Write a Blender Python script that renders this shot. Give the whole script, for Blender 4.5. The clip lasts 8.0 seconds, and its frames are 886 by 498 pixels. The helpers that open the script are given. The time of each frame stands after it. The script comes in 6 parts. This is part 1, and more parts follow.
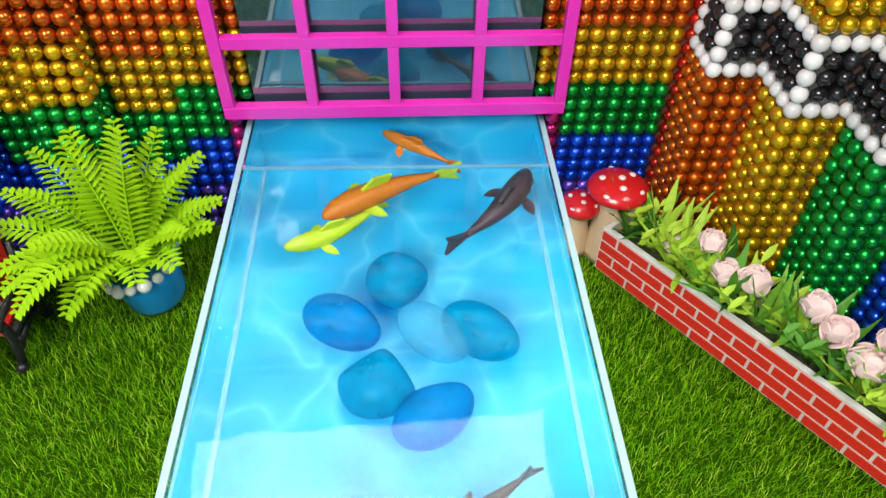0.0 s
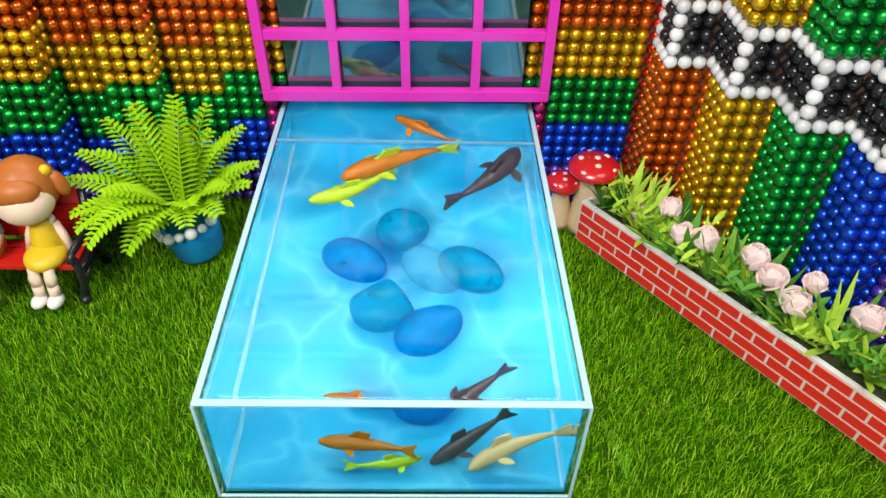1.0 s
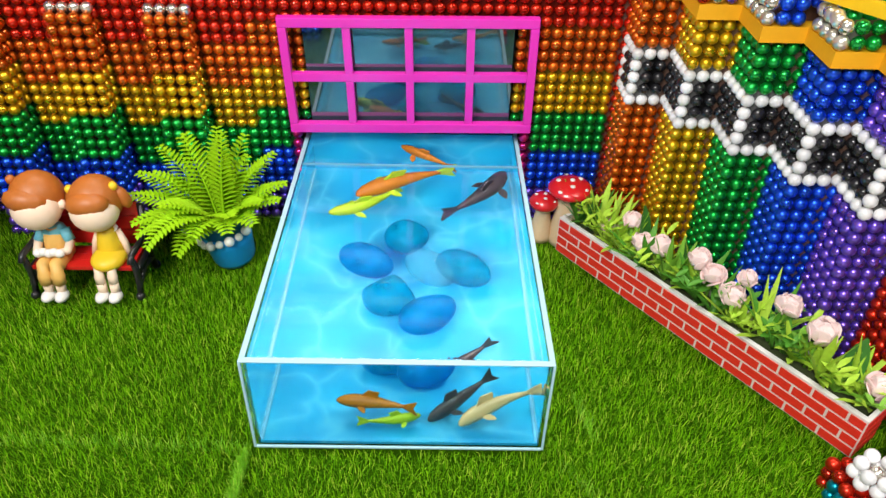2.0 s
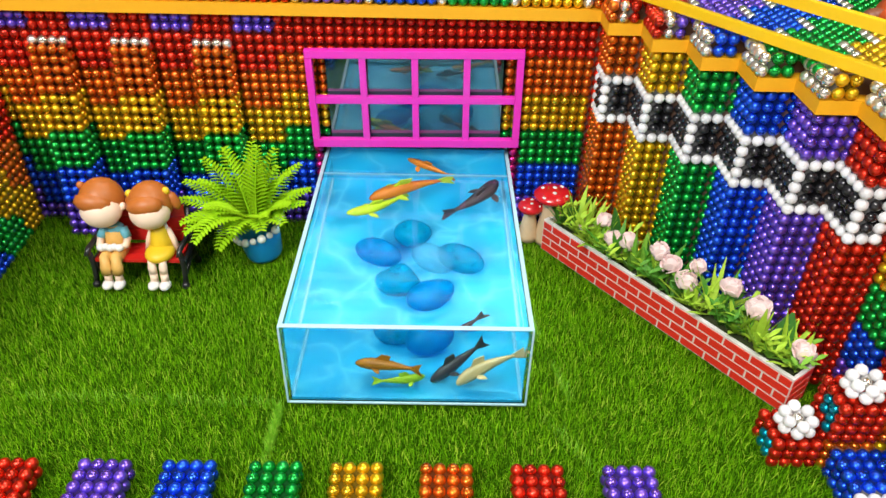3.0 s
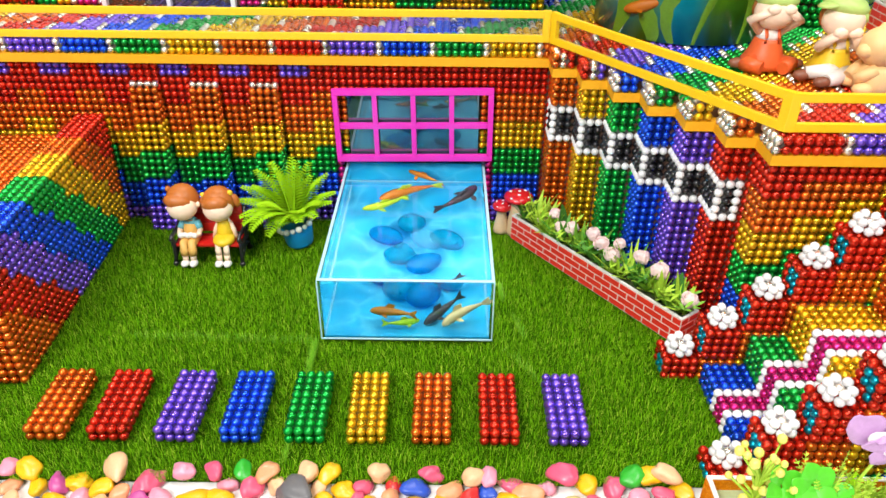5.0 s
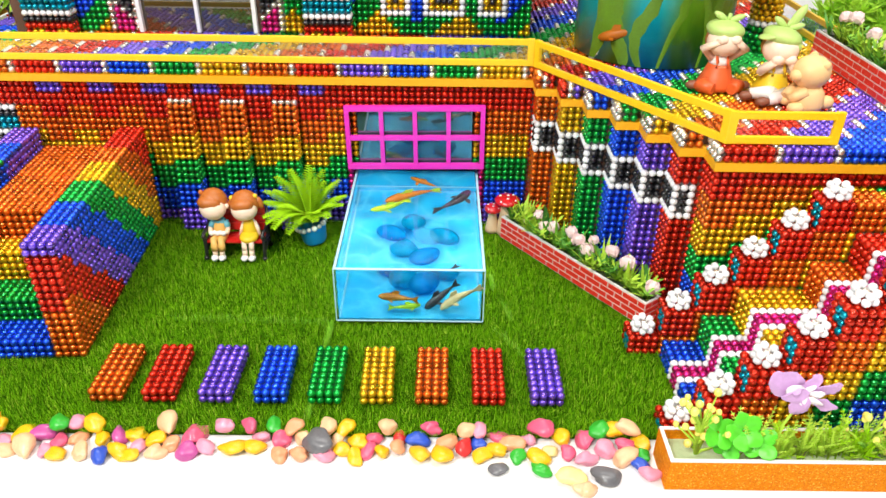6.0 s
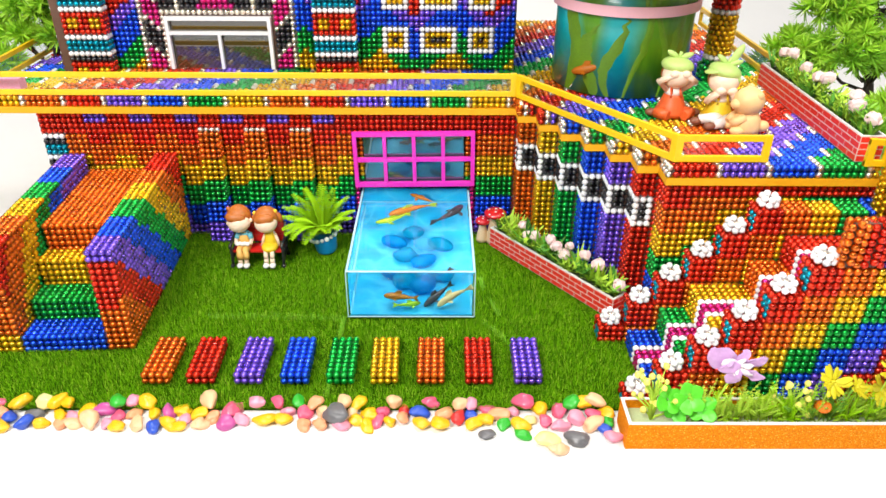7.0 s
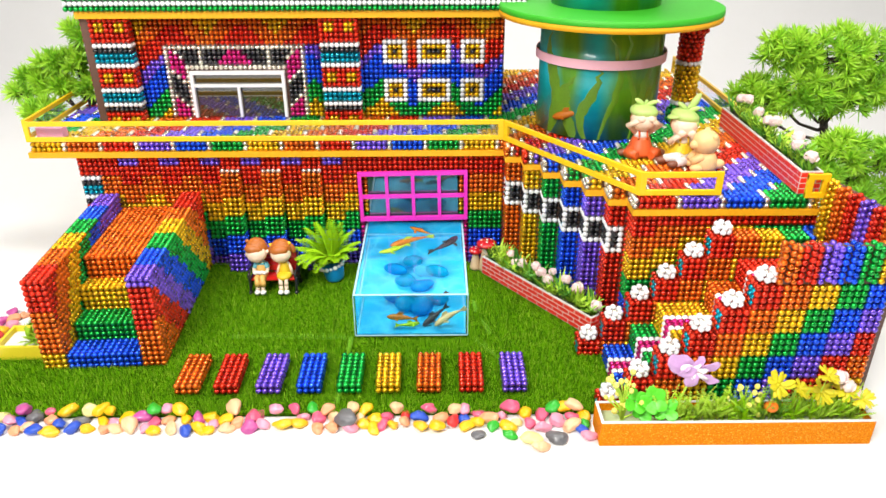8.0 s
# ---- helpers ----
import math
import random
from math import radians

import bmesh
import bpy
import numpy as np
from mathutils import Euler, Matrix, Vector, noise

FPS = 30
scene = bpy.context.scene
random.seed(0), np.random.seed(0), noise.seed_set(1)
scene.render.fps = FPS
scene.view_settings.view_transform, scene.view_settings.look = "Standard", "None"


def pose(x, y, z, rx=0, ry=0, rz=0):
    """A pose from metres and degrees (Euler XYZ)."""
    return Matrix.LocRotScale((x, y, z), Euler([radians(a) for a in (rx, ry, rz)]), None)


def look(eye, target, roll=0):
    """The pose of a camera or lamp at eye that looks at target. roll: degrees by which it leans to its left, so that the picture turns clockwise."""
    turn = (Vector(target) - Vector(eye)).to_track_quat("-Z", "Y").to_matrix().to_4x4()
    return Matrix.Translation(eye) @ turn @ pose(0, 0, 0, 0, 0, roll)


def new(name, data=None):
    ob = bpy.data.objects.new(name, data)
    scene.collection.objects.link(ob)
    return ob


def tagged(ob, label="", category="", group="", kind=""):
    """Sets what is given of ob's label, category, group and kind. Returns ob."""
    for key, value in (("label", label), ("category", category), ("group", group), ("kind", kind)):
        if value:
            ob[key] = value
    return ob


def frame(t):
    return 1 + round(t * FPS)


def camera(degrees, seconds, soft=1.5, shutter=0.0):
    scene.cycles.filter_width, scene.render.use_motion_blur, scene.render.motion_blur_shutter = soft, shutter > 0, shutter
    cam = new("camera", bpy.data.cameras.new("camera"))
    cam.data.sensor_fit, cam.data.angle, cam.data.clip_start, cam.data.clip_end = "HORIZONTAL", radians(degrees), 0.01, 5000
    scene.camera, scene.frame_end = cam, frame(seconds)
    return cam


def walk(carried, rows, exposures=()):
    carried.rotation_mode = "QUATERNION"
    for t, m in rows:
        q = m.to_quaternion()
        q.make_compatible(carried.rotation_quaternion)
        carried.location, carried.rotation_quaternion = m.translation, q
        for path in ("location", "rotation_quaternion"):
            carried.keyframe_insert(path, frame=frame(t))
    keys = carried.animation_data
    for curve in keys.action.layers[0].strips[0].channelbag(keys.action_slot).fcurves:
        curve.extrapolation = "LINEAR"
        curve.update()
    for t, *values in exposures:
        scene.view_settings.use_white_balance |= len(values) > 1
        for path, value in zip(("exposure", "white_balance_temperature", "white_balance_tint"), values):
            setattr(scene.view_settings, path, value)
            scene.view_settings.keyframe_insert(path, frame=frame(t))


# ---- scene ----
# All lengths below are in centimetres; C turns them into metres.
C = 0.01
cam = camera(62.0, 8.0)
PATH = [
    (0, (0.254, -20.292, 18.863), (1.235, -6.086, 4.819), 1.88),
    (0.5, (0.732, -23.173, 18.511), (1.223, -8.274, 5.178), 1.32),
    (1, (0.718, -25.427, 19.345), (1.230, -10.273, 6.302), 1.92),
    (1.5, (1.015, -27.781, 20.345), (1.379, -12.191, 7.823), 1.63),
    (3, (1.065, -35.587, 23.335), (1.280, -19.218, 11.846), 1.36),
    (3.5, (1.590, -38.275, 24.530), (1.621, -21.709, 13.324), 0.67),
    (4, (1.709, -41.122, 25.360), (1.722, -24.392, 14.400), 0.60),
    (4.5, (1.961, -44.271, 26.362), (1.913, -27.443, 15.554), 0.54),
    (5.8, (2.129, -52.764, 30.162), (2.197, -35.749, 19.650), 0.83),
    (6, (1.979, -54.094, 30.564), (2.060, -37.027, 20.138), 0.85),
    (6.5, (1.978, -57.820, 32.014), (2.094, -40.631, 21.790), 0.76),
    (7, (2.034, -61.690, 33.832), (2.187, -44.343, 23.880), 0.39),
    (7.5, (2.243, -65.159, 35.358), (2.355, -47.548, 25.879), -0.14),
    (8, (2.375, -68.561, 36.528), (2.511, -50.725, 27.480), -0.16),
]
walk(cam, [(t, look(Vector(eye) * C, Vector(target) * C, roll)) for t, eye, target, roll in PATH],
     [(0.0, -0.2), (1.5, -0.16), (4.5, -0.01), (6.0, 0.06), (8.0, 0.12)])

# ---- light: three soft boxes in an added, unseen grey room ----
world = bpy.data.worlds.new("world")
scene.world = world
world.use_nodes = True
world.node_tree.nodes["Background"].inputs["Color"].default_value = (1.0, 1.0, 1.0, 1)
world.node_tree.nodes["Background"].inputs["Strength"].default_value = 0.25


def soft_box(eye, target, size, watts):
    lamp = bpy.data.lights.new("soft_box", "AREA")
    lamp.shape, lamp.size, lamp.size_y, lamp.energy = "RECTANGLE", size[0], size[1], watts
    lamp.color = (1.0, 0.965, 0.905)
    ob = new("soft_box", lamp)
    ob.matrix_world = look(Vector(eye) * C, Vector(target) * C)
    return ob


soft_box((-45, -94, 106), (2, -8, 5), (0.55, 0.45), 21.5)
soft_box((65, -55, 130), (5, -5, 5), (0.5, 0.5), 11.5)
soft_box((-6, 40, 124), (-3, -10, 3), (0.68, 0.4), 8.8)


# ---- materials ----
def material(name):
    m = bpy.data.materials.new(name)
    m.use_nodes = True
    return m, m.node_tree.nodes, m.node_tree.links, m.node_tree.nodes["Principled BSDF"]


def ramp(nodes, links, source, stops):
    r = nodes.new("ShaderNodeValToRGB")
    while len(r.color_ramp.elements) < len(stops):
        r.color_ramp.elements.new(0.5)
    for e, (at, c) in zip(r.color_ramp.elements, stops):
        e.position, e.color = at, (*c, 1)
    links.new(source, r.inputs[0])
    return r.outputs[0]


def coords(nodes, links, scale):
    c, mp = nodes.new("ShaderNodeTexCoord"), nodes.new("ShaderNodeMapping")
    mp.inputs["Scale"].default_value = scale if isinstance(scale, tuple) else (scale,) * 3
    links.new(c.outputs["Object"], mp.inputs[0])
    return mp.outputs[0]


def noise_of(nodes, links, scale, detail=4, rough=0.6):
    n = nodes.new("ShaderNodeTexNoise")
    n.inputs["Scale"].default_value, n.inputs["Detail"].default_value, n.inputs["Roughness"].default_value = 1.0, detail, rough
    links.new(coords(nodes, links, scale), n.inputs["Vector"])
    return n.outputs["Fac"]


def bump(nodes, links, source, strength, distance, bsdf):
    b = nodes.new("ShaderNodeBump")
    b.inputs["Strength"].default_value, b.inputs["Distance"].default_value = strength, distance
    links.new(source, b.inputs["Height"])
    links.new(b.outputs[0], bsdf.inputs["Normal"])


def shade(c, k):
    return tuple(min(1.0, v * k) for v in c)


def paint(name, colour, rough=0.45, metal=0.0, coat=0.0, scale=300.0, vary=0.18, relief=0.15, depth=0.0003):
    """A plain surface with a mottled tone at two scales and a fine relief."""
    m, n, l, b = material(name)
    big, fine = noise_of(n, l, scale * 0.15, 3), noise_of(n, l, scale * 2.0, 5)
    mix = n.new("ShaderNodeMath")
    mix.operation = "MULTIPLY_ADD"
    mix.inputs[1].default_value = 0.45
    l.new(fine, mix.inputs[0])
    half = n.new("ShaderNodeMath")
    half.operation = "MULTIPLY"
    half.inputs[1].default_value = 0.55
    l.new(big, half.inputs[0])
    l.new(half.outputs[0], mix.inputs[2])
    l.new(ramp(n, l, mix.outputs[0], [(0.25, shade(colour, 1 - vary)), (0.75, shade(colour, 1 + vary * 0.6))]), b.inputs["Base Color"])
    b.inputs["Roughness"].default_value, b.inputs["Metallic"].default_value, b.inputs["Coat Weight"].default_value = rough, metal, coat
    b.inputs["Coat Roughness"].default_value = 0.08
    if relief:
        bump(n, l, fine, relief, depth, b)
    return m


def ball_paint(name, colour, metal=0.8, rough=0.28, coat=0.3):
    """Glossy coloured plating; each ball differs a little in tone and gloss."""
    m, n, l, b = material(name)
    info, geo = n.new("ShaderNodeObjectInfo"), n.new("ShaderNodeNewGeometry")
    add, frac = n.new("ShaderNodeMath"), n.new("ShaderNodeMath")
    add.operation, frac.operation = "ADD", "FRACT"
    l.new(info.outputs["Random"], add.inputs[0])
    l.new(geo.outputs["Random Per Island"], add.inputs[1])
    l.new(add.outputs[0], frac.inputs[0])
    l.new(ramp(n, l, frac.outputs[0], [(0.0, shade(colour, 0.8)), (0.6, colour), (1.0, shade(colour, 1.15))]), b.inputs["Base Color"])
    rr = n.new("ShaderNodeMapRange")
    rr.inputs["To Min"].default_value, rr.inputs["To Max"].default_value = rough - 0.05, rough + 0.07
    l.new(frac.outputs[0], rr.inputs["Value"])
    l.new(rr.outputs[0], b.inputs["Roughness"])
    b.inputs["Metallic"].default_value, b.inputs["Coat Weight"].default_value, b.inputs["Coat Roughness"].default_value = metal, coat, 0.1
    return m


BALL = {
    "red": ball_paint("red_plating", (0.68, 0.03, 0.009)),
    "orange": ball_paint("orange_plating", (0.74, 0.155, 0.009)),
    "yellow": ball_paint("yellow_plating", (0.78, 0.48, 0.01)),
    "green": ball_paint("green_plating", (0.006, 0.4, 0.055)),
    "blue": ball_paint("blue_plating", (0.012, 0.1, 0.84)),
    "purple": ball_paint("purple_plating", (0.22, 0.115, 0.76)),
    "pink": ball_paint("magenta_plating", (0.65, 0.02, 0.22)),
    "teal": ball_paint("teal_plating", (0.0, 0.32, 0.45)),
    "white": ball_paint("white_plating", (0.82, 0.83, 0.85), 0.0, 0.3, 0.4),
    "black": ball_paint("black_plating", (0.018, 0.018, 0.022), 0.2, 0.22, 0.5),
    "silver": ball_paint("silver_plating", (0.84, 0.8, 0.7), 0.9, 0.27, 0.1),
}
COLOURS = list(BALL)
# dimmed ball colours, painted in for light bounced into the gaps
BOUNCE = {}
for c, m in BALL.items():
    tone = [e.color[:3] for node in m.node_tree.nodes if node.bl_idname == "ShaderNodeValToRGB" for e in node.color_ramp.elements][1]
    BOUNCE[c] = paint(c + "_inner_film", shade(tone, 0.12), 0.7, vary=0.3)
    BOUNCE[c].node_tree.nodes["Principled BSDF"].inputs["Specular IOR Level"].default_value = 0.1
RAINBOW = ["red", "orange", "yellow", "green", "blue", "purple"]

# warm dark tone painted in for the shade behind and between the balls
core_shade = paint("shade_core", (0.12, 0.06, 0.04), 0.6)
trim_yellow = paint("yellow_foam_board", (0.83, 0.4, 0.003), 0.65, vary=0.08)
rail_yellow = paint("yellow_acrylic", (0.88, 0.55, 0.004), 0.45, coat=0.1, vary=0.06, relief=0.05)
frame_pink = paint("pink_acrylic", (0.83, 0.03, 0.52), 0.3, coat=0.3, vary=0.06, relief=0.05)
frame_white = paint("white_acrylic", (0.82, 0.82, 0.84), 0.3, coat=0.3, vary=0.04, relief=0.05)
# colour of the added shell, grey to limit light bounced onto the garden
unseen_grey = paint("bounce_limit_grey", (0.38, 0.38, 0.39), 0.7, scale=20, vary=0.05)
table_white = paint("white_table_sheet", (0.82, 0.82, 0.825), 0.55, scale=40, vary=0.02, relief=0.03)
brick_red = paint("red_brick_print", (0.82, 0.034, 0.018), 0.45, vary=0.2)
mortar = paint("cream_mortar_print", (0.78, 0.68, 0.62), 0.55, vary=0.08)
planter_white = paint("white_board", (0.8, 0.79, 0.77), 0.5, vary=0.06)
foam_green = paint("pale_green_foam", (0.45, 0.55, 0.3), 0.7, vary=0.25, relief=0.5)
soil = paint("dark_soil", (0.05, 0.07, 0.02), 0.9, vary=0.5, relief=0.8, depth=0.001)
leaf_fern = paint("lime_fern_plastic", (0.32, 0.62, 0.006), 0.6, vary=0.25)
leaf_grass = paint("grass_green_leaf", (0.1, 0.34, 0.03), 0.5, vary=0.3)
leaf_mid = paint("mid_green_leaf", (0.22, 0.5, 0.04), 0.6, vary=0.35)
leaf_fern.node_tree.nodes["Principled BSDF"].inputs["Specular IOR Level"].default_value = 0.2
weed_olive = paint("olive_weed", (0.12, 0.27, 0.012), 0.4, vary=0.35)
leaf_dark = paint("dark_green_leaf", (0.05, 0.2, 0.03), 0.4, vary=0.35)
leaf_lime = paint("bright_lime_leaf", (0.45, 0.7, 0.05), 0.6, vary=0.3)
clover_green = paint("clover_green", (0.1, 0.62, 0.025), 0.4, vary=0.2)
bloom_pink = paint("pale_pink_petal", (0.88, 0.68, 0.66), 0.55, vary=0.15)
bloom_white = paint("white_petal", (0.85, 0.8, 0.84), 0.5, vary=0.08)
bloom_purple = paint("lilac_petal", (0.62, 0.36, 0.68), 0.5, vary=0.2)
bloom_yellow = paint("yellow_petal", (0.66, 0.58, 0.01), 0.5, vary=0.2)
berry_yellow = paint("yellow_berry", (0.85, 0.78, 0.16), 0.35, vary=0.15)
berry_orange = paint("orange_berry", (0.85, 0.2, 0.01), 0.35, vary=0.15)
pot_blue = paint("blue_plastic_pot", (0.008, 0.28, 0.62), 0.35, coat=0.2, vary=0.1)
pearl = paint("pearl", (0.8, 0.82, 0.75), 0.18, coat=0.6, vary=0.08)
bench_red = paint("red_bench_paint", (0.6, 0.015, 0.012), 0.35, coat=0.3, vary=0.15)
bench_black = paint("black_bench_paint", (0.015, 0.015, 0.018), 0.35, coat=0.3, vary=0.2)
skin = paint("doll_skin_vinyl", (0.96, 0.74, 0.57), 0.4, vary=0.05)
hair = paint("doll_brown_hair", (0.47, 0.14, 0.022), 0.45, vary=0.15)
dress_yellow = paint("doll_yellow_dress", (0.82, 0.56, 0.02), 0.45, vary=0.1)
overall_tan = paint("doll_tan_overall", (0.78, 0.46, 0.12), 0.45, vary=0.1)
shirt_blue = paint("doll_blue_shirt", (0.15, 0.5, 0.62), 0.45, vary=0.1)
shoe_white = paint("doll_white_shoe", (0.85, 0.83, 0.8), 0.4, vary=0.04)
hat_green = paint("doll_green_hat", (0.5, 0.7, 0.2), 0.45, vary=0.1)
suit_orange = paint("doll_orange_suit", (0.78, 0.13, 0.03), 0.45, vary=0.1)
boot_brown = paint("doll_brown_boot", (0.25, 0.09, 0.05), 0.45, vary=0.15)
teddy = paint("tan_bear_vinyl", (0.9, 0.58, 0.26), 0.5, vary=0.08)
cap_red = paint("red_mushroom_cap", (0.68, 0.012, 0.02), 0.25, coat=0.5, vary=0.1)
stalk_cream = paint("cream_mushroom_stalk", (0.7, 0.5, 0.3), 0.5, vary=0.12)
dot_white = paint("white_dot", (0.85, 0.83, 0.8), 0.4, vary=0.03)
bark = paint("dark_bark", (0.06, 0.045, 0.035), 0.8, vary=0.4, relief=0.7, depth=0.001)
needle_a = paint("pine_needle_lime", (0.44, 0.78, 0.05), 0.45, vary=0.3)
needle_b = paint("pine_needle_deep", (0.27, 0.6, 0.035), 0.45, vary=0.3)
fish_orange = paint("orange_fish_scale", (0.5, 0.14, 0.0), 0.55, coat=0.05, vary=0.25, scale=900)
fish_lemon = paint("lemon_fish_scale", (0.42, 0.56, 0.01), 0.55, coat=0.05, vary=0.25, scale=900)
fish_dark = paint("dark_fish_scale", (0.06, 0.04, 0.05), 0.45, coat=0.05, vary=0.4, scale=900)
fish_cream = paint("cream_fish_scale", (0.8, 0.5, 0.22), 0.45, coat=0.05, vary=0.25, scale=900)
disc_green = paint("green_foam_disc", (0.035, 0.4, 0.012), 0.55, vary=0.1)
ribbon_pink = paint("pink_ribbon", (0.92, 0.52, 0.62), 0.5, vary=0.08)
gift_pink = paint("pink_block", (0.88, 0.36, 0.58), 0.45, vary=0.1)
tray_yellow = paint("yellow_tray", (0.8, 0.66, 0.03), 0.4, vary=0.08)


def glitter():
    m, n, l, b = material("orange_glitter_foam")
    v = n.new("ShaderNodeTexVoronoi")
    v.inputs["Scale"].default_value = 1.0
    l.new(coords(n, l, 1500.0), v.inputs["Vector"])
    l.new(ramp(n, l, v.outputs["Color"], [(0.2, (0.62, 0.17, 0.0)), (0.75, (0.82, 0.26, 0.002)), (0.97, (0.93, 0.55, 0.08))]), b.inputs["Base Color"])
    b.inputs["Roughness"].default_value = 0.6
    b.inputs["Specular IOR Level"].default_value = 0.1
    bump(n, l, v.outputs["Distance"], 0.5, 0.0004, b)
    return m


def grass_blade():
    m, n, l, b = material("grass_blade")
    geo = n.new("ShaderNodeNewGeometry")
    l.new(ramp(n, l, geo.outputs["Random Per Island"], [(0.0, (0.045, 0.17, 0.002)), (0.5, (0.135, 0.39, 0.004)), (0.85, (0.25, 0.56, 0.008)), (1.0, (0.5, 0.7, 0.06))]), b.inputs["Base Color"])
    b.inputs["Roughness"].default_value = 0.8
    b.inputs["Specular IOR Level"].default_value = 0.04
    return m


def seam_blade():
    m, n, l, b = material("seam_blade")
    geo = n.new("ShaderNodeNewGeometry")
    l.new(ramp(n, l, geo.outputs["Random Per Island"], [(0.0, (0.12, 0.42, 0.01)), (0.6, (0.26, 0.64, 0.02)), (1.0, (0.5, 0.78, 0.08))]), b.inputs["Base Color"])
    b.inputs["Roughness"].default_value = 0.45
    return m


def pool_sheet():
    """Printed pool sheet: cyan with a web of pale ripples."""
    m, n, l, b = material("printed_pool_sheet")
    v, base = n.new("ShaderNodeTexVoronoi"), noise_of(n, l, (26.0, 26.0, 26.0), 1)
    v.feature = "DISTANCE_TO_EDGE"
    v.inputs["Scale"].default_value = 1.0
    add = n.new("ShaderNodeVectorMath")
    add.operation = "MULTIPLY_ADD"
    add.inputs[1].default_value = (1.2, 1.2, 1.2)
    nt = n.new("ShaderNodeTexNoise")
    nt.inputs["Scale"].default_value, nt.inputs["Detail"].default_value = 1.0, 1.0
    l.new(coords(n, l, 45.0), nt.inputs["Vector"])
    l.new(nt.outputs["Color"], add.inputs[0])
    l.new(coords(n, l, (32.0, 26.0, 26.0)), add.inputs[2])
    l.new(add.outputs[0], v.inputs["Vector"])
    web = ramp(n, l, v.outputs["Distance"], [(0.0, (0.55, 0.55, 0.55)), (0.04, (0.3, 0.3, 0.3)), (0.14, (0.12, 0.12, 0.12)), (0.4, (0, 0, 0))])
    sea = ramp(n, l, base, [(0.3, (0.0, 0.26, 0.54)), (0.5, (0.0, 0.335, 0.61)), (0.7, (0.002, 0.42, 0.66))])
    mix = n.new("ShaderNodeMix")
    mix.data_type = "RGBA"
    l.new(web, mix.inputs[0])
    l.new(sea, mix.inputs[6])
    mix.inputs[7].default_value = (0.13, 0.58, 0.77, 1)
    l.new(mix.outputs[2], b.inputs["Base Color"])
    b.inputs["Roughness"].default_value = 0.5
    return m


def glass(name, ior, colour=(1, 1, 1), rough=0.0, clear=1.0):
    m, n, l, b = material(name)
    b.inputs["Base Color"].default_value = (*colour, 1)
    b.inputs["Transmission Weight"].default_value, b.inputs["IOR"].default_value, b.inputs["Roughness"].default_value = clear, ior, rough
    return m


def tinted_stone(name, clear_tint, body, dense):
    """Cloudy tinted glass: part of the light goes straight through, the rest meets a glossy body."""
    m, n, l, b = material(name)
    cloud = noise_of(n, l, 160.0, 3)
    l.new(ramp(n, l, cloud, [(0.3, shade(body, 0.8)), (0.7, shade(body, 1.25))]), b.inputs["Base Color"])
    b.inputs["Roughness"].default_value, b.inputs["Specular IOR Level"].default_value = 0.35, 0.12
    clear, mix = n.new("ShaderNodeBsdfTransparent"), n.new("ShaderNodeMixShader")
    clear.inputs[0].default_value = (*clear_tint, 1)
    mix.inputs[0].default_value = dense
    l.new(clear.outputs[0], mix.inputs[1])
    l.new(b.outputs[0], mix.inputs[2])
    l.new(mix.outputs[0], n["Material Output"].inputs["Surface"])
    return m


def thin_pane(name, tint, gloss_rough=0.02):
    """A thin clear sheet: straight through, with a mirror sheen that grows at grazing angles."""
    m, n, l, b = material(name)
    n.remove(b)
    clear, gloss, mix, fr = n.new("ShaderNodeBsdfTransparent"), n.new("ShaderNodeBsdfGlossy"), n.new("ShaderNodeMixShader"), n.new("ShaderNodeLayerWeight")
    power, scale = n.new("ShaderNodeMath"), n.new("ShaderNodeMath")
    power.operation, scale.operation = "POWER", "MULTIPLY_ADD"
    power.inputs[1].default_value, scale.inputs[1].default_value, scale.inputs[2].default_value = 4.0, 0.4, 0.03
    clear.inputs[0].default_value = (*tint, 1)
    gloss.inputs["Roughness"].default_value = gloss_rough
    l.new(fr.outputs["Facing"], power.inputs[0])
    l.new(power.outputs[0], scale.inputs[0])
    l.new(scale.outputs[0], mix.inputs[0])
    l.new(clear.outputs[0], mix.inputs[1])
    l.new(gloss.outputs[0], mix.inputs[2])
    l.new(mix.outputs[0], n["Material Output"].inputs["Surface"])
    return m


def dark_glass(name, colour, ior):
    m, n, l, b = material(name)
    b.inputs["Base Color"].default_value = (*colour, 1)
    b.inputs["Roughness"].default_value, b.inputs["IOR"].default_value = 0.03, ior
    return m


def lagoon():
    """Teal printed backing of the round tank, with drifting green weed."""
    m, n, l, b = material("teal_tank_print")
    weed = noise_of(n, l, (17.0, 17.0, 6.0), 1.5, 0.5)
    water = noise_of(n, l, (25.0, 25.0, 40.0), 4, 0.6)
    sea = ramp(n, l, water, [(0.3, (0.0, 0.26, 0.3)), (0.55, (0.0, 0.38, 0.42)), (0.75, (0.02, 0.5, 0.56))])
    leafy = ramp(n, l, noise_of(n, l, (60.0, 60.0, 14.0), 4, 0.6), [(0.3, (0.05, 0.2, 0.008)), (0.6, (0.1, 0.3, 0.008)), (0.8, (0.18, 0.4, 0.01))])
    mask = ramp(n, l, weed, [(0.4, (0, 0, 0)), (0.54, (1, 1, 1))])
    mix = n.new("ShaderNodeMix")
    mix.data_type = "RGBA"
    l.new(mask, mix.inputs[0])
    l.new(sea, mix.inputs[6])
    l.new(leafy, mix.inputs[7])
    l.new(mix.outputs[2], b.inputs["Base Color"])
    b.inputs["Roughness"].default_value = 0.35
    b.inputs["Coat Weight"].default_value, b.inputs["Coat Roughness"].default_value = 0.4, 0.03
    return m


